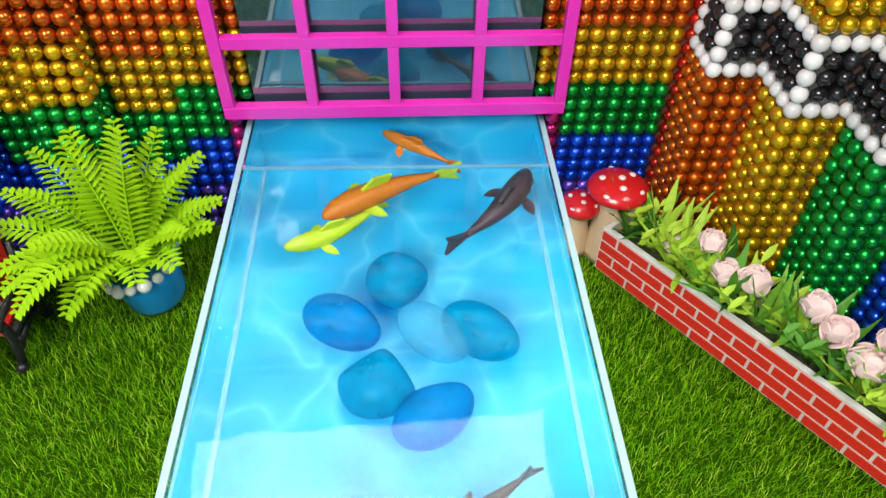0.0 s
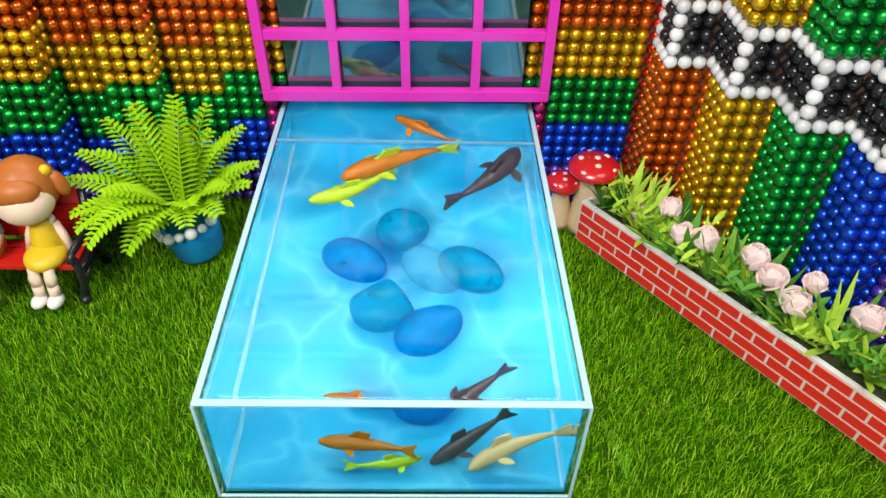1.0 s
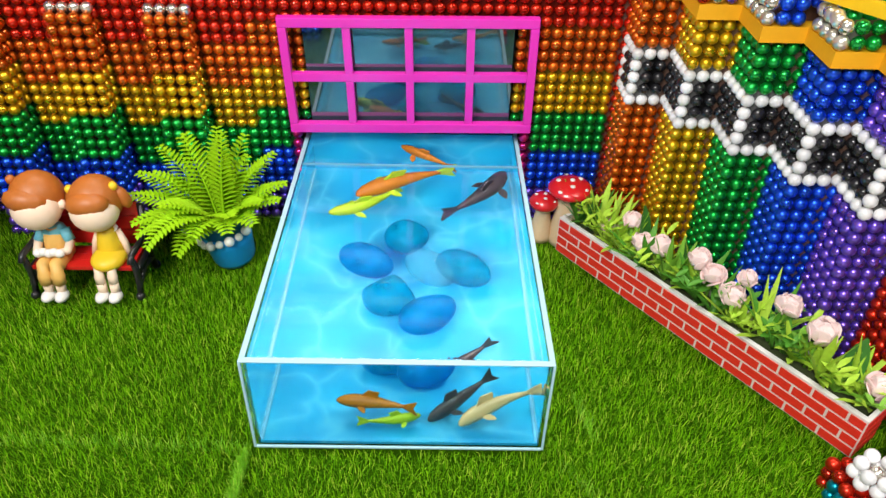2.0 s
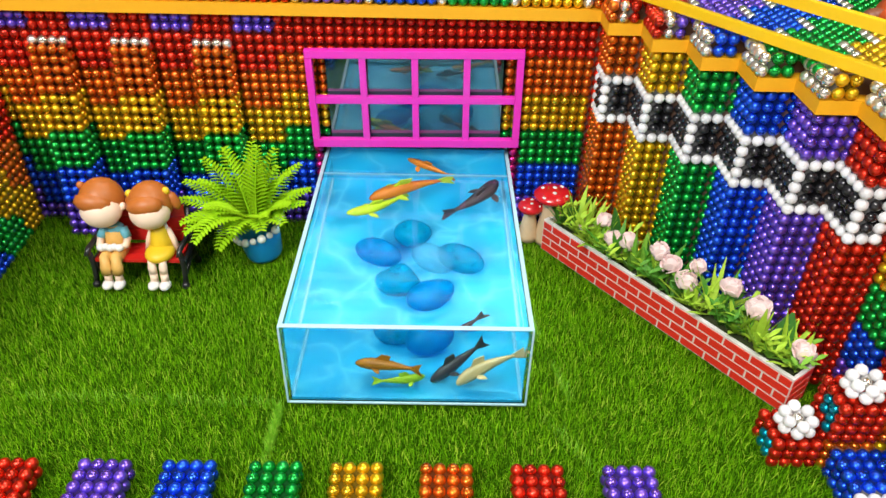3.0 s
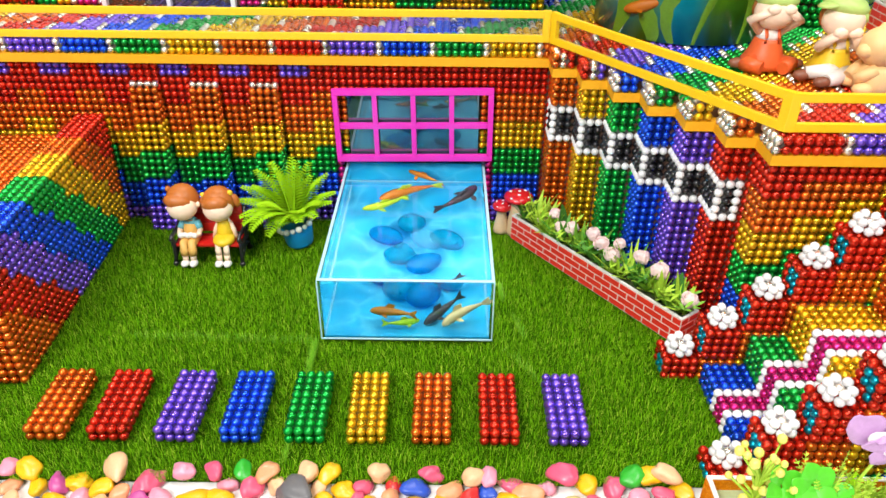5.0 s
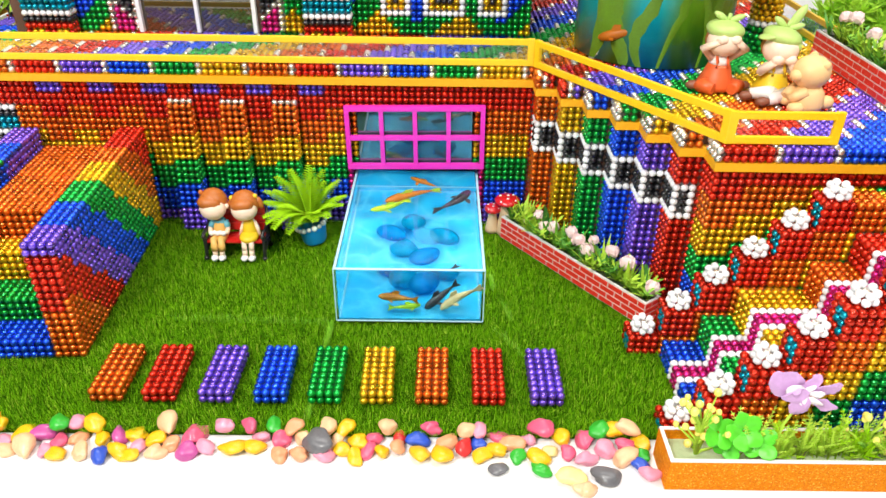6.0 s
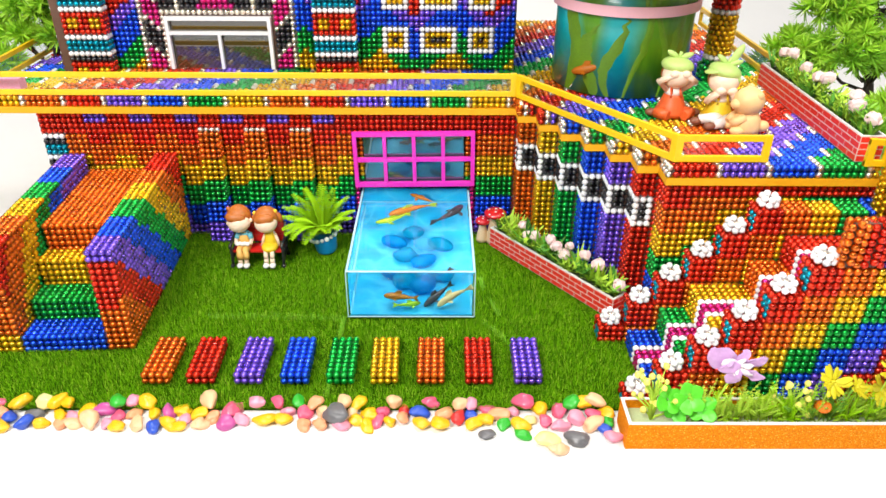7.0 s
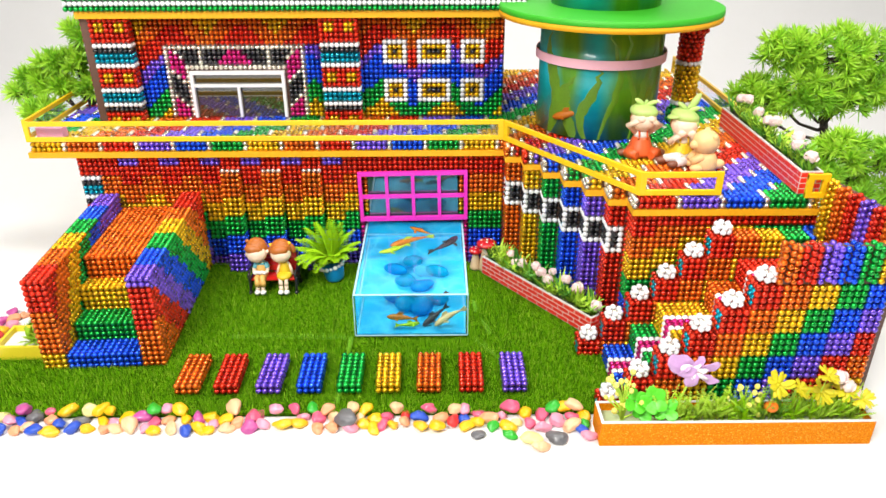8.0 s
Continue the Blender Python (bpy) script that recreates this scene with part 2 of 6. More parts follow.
glitter_orange, blade_green, blade_pale, pool_print = glitter(), grass_blade(), seam_blade(), pool_sheet()
carpet_green = paint("green_carpet_base", (0.025, 0.08, 0.001), 0.9, vary=0.4, relief=0.5)
carpet_green.node_tree.nodes["Principled BSDF"].inputs["Specular IOR Level"].default_value = 0.03
water_glass = glass("tank_water", 1.33, (0.8, 0.95, 1.0))
pane_clear = thin_pane("acrylic_pane", (0.96, 0.99, 1.0))
# tint darkens the view inside, standing in for light lost in the water
pane_front = thin_pane("dimmed_view_pane", (0.7, 0.82, 0.84))
edge_frost = paint("frosted_acrylic_edge", (0.44, 0.68, 0.8), 0.35, coat=0.3, vary=0.06)
stone_blue = [tinted_stone("blue_glass_stone", (0.18, 0.7, 0.9), (0.0, 0.35, 0.54), 0.42), tinted_stone("navy_glass_stone", (0.14, 0.6, 0.92), (0.0, 0.31, 0.6), 0.42), tinted_stone("aqua_glass_stone", (0.72, 0.95, 1.0), (0.12, 0.5, 0.66), 0.25)]
seam_glue = paint("glued_seam", (0.16, 0.46, 0.66), 0.4, vary=0.3, scale=120)
# glass base colours paint in part of the reflections, teal below, brown upstairs
window_dark, brown_reflection, tank_print = dark_glass("dark_mirror_glass", (0.025, 0.06, 0.08), 2.4), dark_glass("brown_reflection_glass", (0.05, 0.035, 0.012), 2.0), lagoon()
PEBBLE = [paint("pebble_paint", c, 0.38, coat=0.12, vary=0.22, scale=250) for c in (
    (0.8, 0.47, 0.006), (0.7, 0.1, 0.2), (0.8, 0.3, 0.42), (0.78, 0.34, 0.17), (0.62, 0.03, 0.03), (0.8, 0.7, 0.28),
    (0.02, 0.08, 0.52), (0.03, 0.42, 0.03), (0.5, 0.08, 0.3), (0.82, 0.5, 0.28), (0.14, 0.14, 0.15))]

# ---- building helpers ----
ORIGIN = {}


def group_at(name, x, y, z, **tags):
    """An Empty at the base of a thing, at a place in centimetres."""
    ob = new(name)
    ob.location = (x * C, y * C, z * C)
    ORIGIN[ob.name] = Vector((x, y, z))
    return tagged(ob, **tags)


def origin_of(ob):
    return ORIGIN.get(ob.name, Vector((0, 0, 0))) if ob else Vector((0, 0, 0))


def part(name, bm, mats, parent=None, label="", smooth=False):
    """Links a bmesh, modelled in centimetres at its place in the world, as one mesh object under its parent."""
    bmesh.ops.translate(bm, verts=bm.verts, vec=-origin_of(parent))
    bmesh.ops.scale(bm, verts=bm.verts, vec=(C, C, C))
    me = bpy.data.meshes.new(name)
    bm.to_mesh(me)
    bm.free()
    for m in mats if isinstance(mats, (list, tuple)) else [mats]:
        me.materials.append(m)
    if smooth:
        me.polygons.foreach_set("use_smooth", [True] * len(me.polygons))
    ob = new(name, me)
    ob.parent = parent
    ORIGIN[ob.name] = origin_of(parent)
    if label:
        ob["label"] = label
    return ob


def add_box(bm, lo, hi, bevel=0.0, mat=0, turn=None):
    mid, size = [(a + b) / 2 for a, b in zip(lo, hi)], [b - a for a, b in zip(lo, hi)]
    m = Matrix.Translation(mid) @ (turn or Matrix()) @ Matrix.Diagonal((*size, 1))
    geom = bmesh.ops.create_cube(bm, size=1, matrix=m)["verts"]
    faces = {f for v in geom for f in v.link_faces}
    for f in faces:
        f.material_index = mat
    if bevel:
        edges = list({e for v in geom for e in v.link_edges})
        made = bmesh.ops.bevel(bm, geom=edges, offset=bevel, segments=2, affect="EDGES", profile=0.6)
        for f in made["faces"]:
            f.material_index = mat


def box(lo, hi, bevel=0.0):
    bm = bmesh.new()
    add_box(bm, lo, hi, bevel)
    return bm


def add_ball(bm, at, r, mat=0, scale=(1, 1, 1), turn=None, sub=2):
    m = Matrix.Translation(at) @ (turn or Matrix()) @ Matrix.Diagonal((*[r * s for s in scale], 1))
    verts = bmesh.ops.create_icosphere(bm, subdivisions=sub, radius=1, matrix=m)["verts"]
    for f in {f for v in verts for f in v.link_faces}:
        f.material_index, f.smooth = mat, True
    return verts


def add_tube(bm, path, radii, sides=8, mat=0):
    """A round bar along a path, with a radius for each point and closed ends."""
    pts = [Vector(p) for p in path]
    rings = []
    for i, p in enumerate(pts):
        d = (pts[min(i + 1, len(pts) - 1)] - pts[max(i - 1, 0)]).normalized()
        a = d.cross(Vector((0.13, 0.3, 1))).normalized()
        if a.length < 0.1:
            a = d.cross(Vector((1, 0, 0))).normalized()
        b = d.cross(a)
        r = radii[i] if isinstance(radii, (list, tuple)) else radii
        rings.append([bm.verts.new(p + (a * math.cos(k * math.tau / sides) + b * math.sin(k * math.tau / sides)) * r) for k in range(sides)])
    for r0, r1 in zip(rings, rings[1:]):
        for k in range(sides):
            f = bm.faces.new((r0[k], r0[(k + 1) % sides], r1[(k + 1) % sides], r1[k]))
            f.material_index, f.smooth = mat, True
    for r in (rings[0][::-1], rings[-1]):
        bm.faces.new(r).material_index = mat


def add_lathe(bm, profile, at=(0, 0, 0), sides=24, mat=0, cap=True):
    rings = [[bm.verts.new((at[0] + r * math.cos(k * math.tau / sides), at[1] + r * math.sin(k * math.tau / sides), at[2] + z)) for k in range(sides)] for r, z in profile]
    for r0, r1 in zip(rings, rings[1:]):
        for k in range(sides):
            f = bm.faces.new((r0[k], r0[(k + 1) % sides], r1[(k + 1) % sides], r1[k]))
            f.material_index, f.smooth = mat, True
    if cap:
        for r in (rings[0][::-1], rings[-1]):
            bm.faces.new(r).material_index = mat


def add_prism(bm, outline, z0, z1, mat=0):
    low, high = [bm.verts.new((x, y, z0)) for x, y in outline], [bm.verts.new((x, y, z1)) for x, y in outline]
    bm.faces.new(low[::-1]).material_index = mat
    bm.faces.new(high).material_index = mat
    for k in range(len(outline)):
        j = (k + 1) % len(outline)
        bm.faces.new((low[k], low[j], high[j], high[k])).material_index = mat


def add_leaf(bm, base, tip, width, droop=0.0, mat=0, steps=4, fold=0.15):
    """A pointed blade with a folded midrib that bends down to its tip."""
    base, tip = Vector(base), Vector(tip)
    ahead = tip - base
    side = ahead.cross(Vector((0, 0, 1)))
    side = side.normalized() if side.length > 1e-4 else Vector((1, 0, 0))
    up = side.cross(ahead).normalized()
    rows = []
    for i in range(steps + 1):
        u = i / steps
        p = base + ahead * u + Vector((0, 0, -droop * u * u))
        w = width * math.sin(math.pi * min(0.985, 0.08 + 0.9 * u)) ** 0.8
        rows.append([bm.verts.new(p - side * w / 2 + up * w * fold), bm.verts.new(p), bm.verts.new(p + side * w / 2 + up * w * fold)])
    for a, b in zip(rows, rows[1:]):
        for k in (0, 1):
            f = bm.faces.new((a[k], a[k + 1], b[k + 1], b[k]))
            f.material_index, f.smooth = mat, True


# ---- magnet balls ----
R = 0.25
fine_ball = {}
for c in COLOURS:
    bm = bmesh.new()
    bmesh.ops.create_icosphere(bm, subdivisions=2, radius=R * C * 0.995)
    me = bpy.data.meshes.new("ball")
    bm.to_mesh(me)
    bm.free()
    me.materials.append(BALL[c])
    me.polygons.foreach_set("use_smooth", [True] * len(me.polygons))
    fine_ball[c] = me


def low_ball():
    seg, rings = 12, 6
    v = [(0, 0, 1.0)]
    for i in range(1, rings):
        a = math.pi * i / rings
        v += [(math.sin(a) * math.cos(k * math.tau / seg), math.sin(a) * math.sin(k * math.tau / seg), math.cos(a)) for k in range(seg)]
    v.append((0, 0, -1.0))
    f = [(0, 1 + k, 1 + (k + 1) % seg, -1) for k in range(seg)]
    for i in range(rings - 2):
        a, b = 1 + i * seg, 1 + (i + 1) * seg
        f += [(a + k, b + k, b + (k + 1) % seg, a + (k + 1) % seg) for k in range(seg)]
    last = len(v) - 1
    f += [(last, last - seg + (k + 1) % seg, last - seg + k, -1) for k in range(seg)]
    return np.array(v), f


BALL_V, BALL_F = low_ball()


def joined_balls(name, pts, parent):
    """Many balls as one mesh, one material slot a colour."""
    pos = (np.array([p[:3] for p in pts]) - np.array(origin_of(parent))) * C
    n, nv = len(pts), len(BALL_V)
    verts = (pos[:, None, :] + BALL_V[None] * R * C * 0.995).reshape(-1, 3)
    sizes = np.array([3 if f[3] < 0 else 4 for f in BALL_F])
    flat = np.array([i for f in BALL_F for i in f if i >= 0])
    loops = (flat[None] + (np.arange(n) * nv)[:, None]).ravel()
    totals = np.tile(sizes, n)
    me = bpy.data.meshes.new(name)
    me.vertices.add(len(verts))
    me.vertices.foreach_set("co", verts.ravel())
    me.loops.add(len(loops))
    me.loops.foreach_set("vertex_index", loops.astype(np.int32))
    me.polygons.add(len(totals))
    me.polygons.foreach_set("loop_start", np.concatenate([[0], np.cumsum(totals)[:-1]]).astype(np.int32))
    used = [c for c in COLOURS if any(p[3] == c for p in pts)]
    for c in used:
        me.materials.append(BALL[c])
    me.polygons.foreach_set("material_index", np.repeat([used.index(p[3]) for p in pts], len(sizes)).astype(np.int32))
    me.polygons.foreach_set("use_smooth", np.ones(len(totals), bool))
    me.update()
    me.validate()
    ob = new(name, me)
    ob.parent = parent
    return tagged(ob, kind="stuff")


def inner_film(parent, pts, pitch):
    """Added sheets across the gap between every four neighbouring balls, halfway through their depth; their dim ball
    colour stands in for light bounced between balls.
    """
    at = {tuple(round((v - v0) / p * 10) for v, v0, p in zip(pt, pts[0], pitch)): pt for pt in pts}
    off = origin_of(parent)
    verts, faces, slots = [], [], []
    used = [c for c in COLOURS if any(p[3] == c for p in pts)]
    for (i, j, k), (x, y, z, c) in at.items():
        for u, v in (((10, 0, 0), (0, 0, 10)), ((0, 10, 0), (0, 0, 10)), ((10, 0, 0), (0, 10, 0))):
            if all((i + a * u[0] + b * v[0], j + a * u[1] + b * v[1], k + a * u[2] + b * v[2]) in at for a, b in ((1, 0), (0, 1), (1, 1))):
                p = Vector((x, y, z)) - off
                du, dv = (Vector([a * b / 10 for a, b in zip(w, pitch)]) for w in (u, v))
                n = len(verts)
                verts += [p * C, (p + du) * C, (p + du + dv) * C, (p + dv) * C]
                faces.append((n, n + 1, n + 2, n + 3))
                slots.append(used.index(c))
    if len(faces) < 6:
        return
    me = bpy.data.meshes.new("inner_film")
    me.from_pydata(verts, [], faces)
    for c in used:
        me.materials.append(BOUNCE[c])
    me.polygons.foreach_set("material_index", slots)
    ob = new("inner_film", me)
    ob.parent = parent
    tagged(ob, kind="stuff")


LATER = []


def balls(parent, pts, near=300, focus=(0, -20, 6), pitch=(0.5, 0.5, 0.5)):
    """The balls of a thing: those nearest to the garden are parts of their own, the rest one mesh."""
    LATER.append((parent, pts, near, focus, pitch))


def lay_balls():
    for parent, pts, near, focus, pitch in LATER:
        order = sorted(pts, key=lambda p: (p[0] - focus[0]) ** 2 + (p[1] - focus[1]) ** 2 + (p[2] - focus[2]) ** 2)
        off = origin_of(parent)
        for x, y, z, c in order[:near]:
            ob = new("ball", fine_ball[c])
            ob.parent = parent
            ob.location = (Vector((x, y, z)) - off) * C
        if order[near:]:
            joined_balls("ball_field", order[near:], parent)
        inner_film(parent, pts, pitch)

# ---- setting: table, backdrop, lawn ----
def white_room():
    """A white table sheet that sweeps up into the back wall, in an added grey shell, out of view, that limits bounced
    light.
    """
    bm = bmesh.new()
    X, front, back, sweep, top = 170, -190, 118, 50, 240
    profile = [(front, -0.4), (back - sweep, -0.4)]
    profile += [(back - sweep + sweep * math.sin(a), -0.4 + sweep * (1 - math.cos(a))) for a in [radians(d) for d in range(10, 91, 10)]]
    profile += [(back, top)]
    a, b = [bm.verts.new((-X, y, z)) for y, z in profile], [bm.verts.new((X, y, z)) for y, z in profile]
    for k in range(len(profile) - 1):
        bm.faces.new((a[k], b[k], b[k + 1], a[k + 1])).smooth = True
    tagged(part("table_backdrop", bm, table_white), "white paper sheet sweeping up into the backdrop", "backdrop", kind="structure")
    for name, lo, hi in (("wall_west", (-X - 4, front, -0.4), (-X, back, top)), ("wall_east", (X, front, -0.4), (X + 4, back, top)),
                         ("wall_south", (-X, front - 4, -0.4), (X, front, top))):
        tagged(part(name, box(lo, hi), unseen_grey), "unseen grey wall added to limit bounced light", "wall", kind="structure")
    tagged(part("ceiling", box((-X, front, top), (X, back, top + 4)), unseen_grey), "unseen grey ceiling added to limit bounced light", "ceiling", kind="structure")


white_room()


def lawn():
    ground = tagged(part("lawn", box((-35.2, -24.0, -0.38), (18.5, 0.2, 0.0), 0.1), carpet_green), "artificial green lawn mat with short blades", "lawn", kind="structure")
    rng = np.random.default_rng(4)
    n = 215000
    x, y = rng.uniform(-35.2, 18.5, n), rng.uniform(-24.3, 0.1, n)
    keep = ~((np.abs(x) < 5.0) & (y > -14.2)) & ~((x < -20.75 - 0.052 * (y + 9)) & (x > -30.3) & (y > -18.2)) & ~((x > 16.3) & (y < -15.5)) & ~((x > 9.0) & (y > -14.0 + (18.0 - x) * 1.33 + 0.5) & (x < 18))
    turf("grass_blades", ground, rng, x[keep], y[keep], (0.26, 0.5), blade_green)
    # mat seams, where paler blades stand up along the cut
    xs, ys = [], []
    for (ax, ay), (bx, by), count, wide in (((-5.25, -14.4), (-5.3, -16.6), 1000, 0.05), ((-5.3, -16.6), (-5.5, -23.2), 600, 0.09), ((-16.0, -13.9), (-5.2, -14.1), 450, 0.09), ((5.75, -8.3), (5.85, -9.8), 200, 0.06), ((6.4, -11.4), (6.9, -13.6), 110, 0.06), ((5.6, -14.6), (9.6, -20.6), 220, 0.1)):
        u = rng.uniform(0, 1, count)
        xs.append(ax + (bx - ax) * u + rng.normal(0, wide, count))
        ys.append(ay + (by - ay) * u + rng.normal(0, wide, count))
    turf("seam_blades", ground, rng, np.concatenate(xs), np.concatenate(ys), (0.45, 0.72), blade_pale)


def turf(name, ground, rng, x, y, heights, mat):
    n = len(x)
    h, lean, ang, w = rng.uniform(*heights, n), rng.uniform(0.05, 0.36, n), rng.uniform(0, math.tau, n), rng.uniform(0.014, 0.03, n)
    dx, dy = np.cos(ang), np.sin(ang)
    sx, sy = -dy * w / 2, dx * w / 2
    z0 = np.zeros(n)
    rows = []
    for u, k in ((0.0, 1.0), (0.55, 0.8)):
        cx, cy, cz = x + dx * lean * u * u, y + dy * lean * u * u, h * u
        rows += [np.stack([cx - sx * k, cy - sy * k, cz + z0], 1), np.stack([cx + sx * k, cy + sy * k, cz + z0], 1)]
    rows.append(np.stack([x + dx * lean, y + dy * lean, h * (1 - 0.25 * lean)], 1))
    verts = np.stack(rows, 1).reshape(-1, 3) * C
    base = np.arange(n)[:, None] * 5
    loops = (base + np.array([0, 1, 3, 2, 2, 3, 4])[None]).ravel()
    totals = np.tile([4, 3], n)
    me = bpy.data.meshes.new(name)
    me.vertices.add(len(verts))
    me.vertices.foreach_set("co", verts.ravel())
    me.loops.add(len(loops))
    me.loops.foreach_set("vertex_index", loops.astype(np.int32))
    me.polygons.add(len(totals))
    me.polygons.foreach_set("loop_start", np.concatenate([[0], np.cumsum(totals)[:-1]]).astype(np.int32))
    me.update()
    me.validate()
    me.materials.append(mat)
    ob = new(name, me)
    ob.parent = ground
    tagged(ob, kind="stuff")


lawn()

# ---- house, ground floor ----
EAST = 8.95
TRIM = 12.05
FLOOR = 13.65


def wall_front():
    w = tagged(part("wall_front", box((-33.05, 0.30, 0), (EAST, 1.1, 12)), core_shade), "front wall of stacked metallic magnet balls in rainbow bands", "wall", kind="structure")
    # the opening for window and tank goes through the core
    bm = bmesh.new()
    for lo, hi in (((-33.05, 0.30, 0), (-5.5, 1.1, 12)), ((5.4, 0.30, 0), (EAST + 0.5, 1.1, 12)), ((-5.5, 0.30, 10.8), (5.4, 1.1, 12))):
        add_box(bm, lo, hi)
    bmesh.ops.scale(bm, verts=bm.verts, vec=(C, C, C))
    bm.to_mesh(w.data)
    bm.free()
    pts = []
    for k in range(1, 85):
        x, b = EAST - 0.25 - 0.5 * (k - 1), (k - 1) // 4
        for r in range(1, 25):
            z = 12 - 0.5 * (r - 0.5)
            if -4.6 < x < 4.5 and z < 10.1:
                continue
            if -5.6 < x < 5.5 and z < 5.3:
                if abs(x) > 5.0:
                    pts.append((x, 0.25, z, "pink"))
                continue
            shift = 2 if b >= 8 and b % 2 == 0 and b < 20 else 0
            i = (r - 1 - shift) // 4
            c = "purple" if i < 0 else RAINBOW[min(i, 5)]
            if b == 20 and r > 4:
                c = ["white", "black", "teal", "teal", "white", "black", "red", "red", "red", "white", "teal", "teal", "white", "black"][(r - 5) % 14]
            pts.append((x, 0.25, z, c))
    balls(w, pts, 300)


wall_front()


def wall_rib():
    """A slim wedge-shaped rib of balls that leans out from the wall towards its foot."""
    for b in (13, 11, 9):
        x0 = EAST - 2.0 * (b + 1)
        g = group_at("wall_rib", x0 + 1, -0.6, 0, label="slanting wall rib of rainbow magnet balls with a silver cap", category="wall rib", group="wall ribs")
        pts = []
        slope = math.atan2(0.62, 5.4)
        for i in range(22):
            z, d = 10.75 - 0.5 * i * math.cos(slope), 0.42 + 0.5 * i * math.sin(slope)
            if z < 0.2:
                break
            c = "silver" if i == 0 else RAINBOW[1 + (0 if i < 6 else 1 if i < 10 else 2 if i < 14 else 3 if i < 18 else 4)]
            pts += [(x0 + 0.25 + 0.5 * k, -d if i else -0.2, z if i else z - 0.16, c) for k in range(4)]
            for j in range(1, int((d + 0.25) / 0.5) + 1):
                if -d + 0.5 * j < 0:
                    pts += [(x0 + 0.25, -d + 0.5 * j, z, c), (x0 + 1.75, -d + 0.5 * j, z, c)]
        bm = bmesh.new()
        lo = [bm.verts.new((x0 + 0.3, y, z)) for y, z in ((0, 10.55), (-0.25, 10.55), (-1.4, 0.0), (0, 0.0))]
        hi = [bm.verts.new((x0 + 1.7, y, z)) for y, z in ((0, 10.55), (-0.25, 10.55), (-1.4, 0.0), (0, 0.0))]
        bm.faces.new(lo)
        bm.faces.new(hi[::-1])
        for k in range(4):
            bm.faces.new((lo[k], hi[k], hi[(k + 1) % 4], lo[(k + 1) % 4]))
        bmesh.ops.translate(bm, verts=bm.verts, vec=(0, 0.22, 0))
        part("core", bm, core_shade, g)
        balls(g, pts, 90)


wall_rib()

STEP_X, STEP_Y, UNITS = 1.535, 2.08, 6
END_X, END_Y = EAST + STEP_X * UNITS, -STEP_Y * (UNITS + 1)


def zigzag_outline(out=0.0):
    """Plan of the stepped wall's face, from the front wall to the stair wall, moved out by a margin."""
    pts = [(EAST - out, -out)]
    for i in range(UNITS + 1):
        x, y = EAST + STEP_X * i, -STEP_Y * (i + 1)
        pts += [(x - out, y - out)]
        if i < UNITS:
            pts += [(x + STEP_X - out, y - out)]
    return pts


def wall_zigzag():
    """A pier for each step, every one in its own colour; the last turns into the stair wall."""
    cols = ["orange", "yellow", "green", "blue", "purple", "red", "rainbow"]
    px, py = STEP_X / 3, STEP_Y / 4
    for i in range(UNITS + 1):
        x0, y0, base = EAST + STEP_X * i, -STEP_Y * (i + 1), cols[i]
        w = tagged(part("wall_zigzag", box((x0 + 0.3, y0 + 0.3, 0), (x0 + STEP_X + 0.299, 1.0, 12)), core_shade), f"{base} pier of the zigzag magnet ball wall" + (" with a black and white band" if i < UNITS else ""), "wall", kind="structure")
        pts = []
        for r in range(1, 25):
            z = 12 - 0.5 * (r - 0.5)
            if i == UNITS:
                pts += [(x0 + 0.25, y0 + 0.25 + py * k, z, RAINBOW[min((r - 1) // 4, 5)] if k < 4 else "red") for k in range(1, 5)]
                continue
            for k in range(3):
                c = base
                if 5 <= r <= 9:
                    edge = r in (5, 9) or k == 0 or (i == UNITS - 1 and k == 2)
                    c = "white" if edge else "black"
                pts.append((x0 + 0.25 + px * k, y0 + 0.25, z, c))
            for k in range(1, 5):
                c = base if k < 4 else cols[i - 1] if i else "red"
                if 5 <= r <= 9 and (i or k < 4):
                    c = "white" if r in (5, 9) or (i == 0 and k == 3) else "black"
                pts.append((x0 + 0.25, y0 + 0.25 + py * k, z, c))
        balls(w, pts, 300, pitch=(px, py, 0.5))


wall_zigzag()


def wall_stair():
    w = tagged(part("wall_stair", box((END_X + 0.5, END_Y + 0.30, 0), (33.2, END_Y + 1.2, 12)), core_shade), "wall beside the stairs of magnet balls in slanting rainbow stripes", "wall", kind="structure")
    pts = []
    for k in range(30):
        for r in range(1, 25):
            i = 0 if r <= 2 else (r - 1 + 2 * (k // 4)) // 4 % 6
            pts.append((END_X + 0.25 + 0.5 * k, END_Y + 0.25, 12 - 0.5 * (r - 0.5), RAINBOW[i]))
    balls(w, pts, 200, (15, -24, 8))


wall_stair()


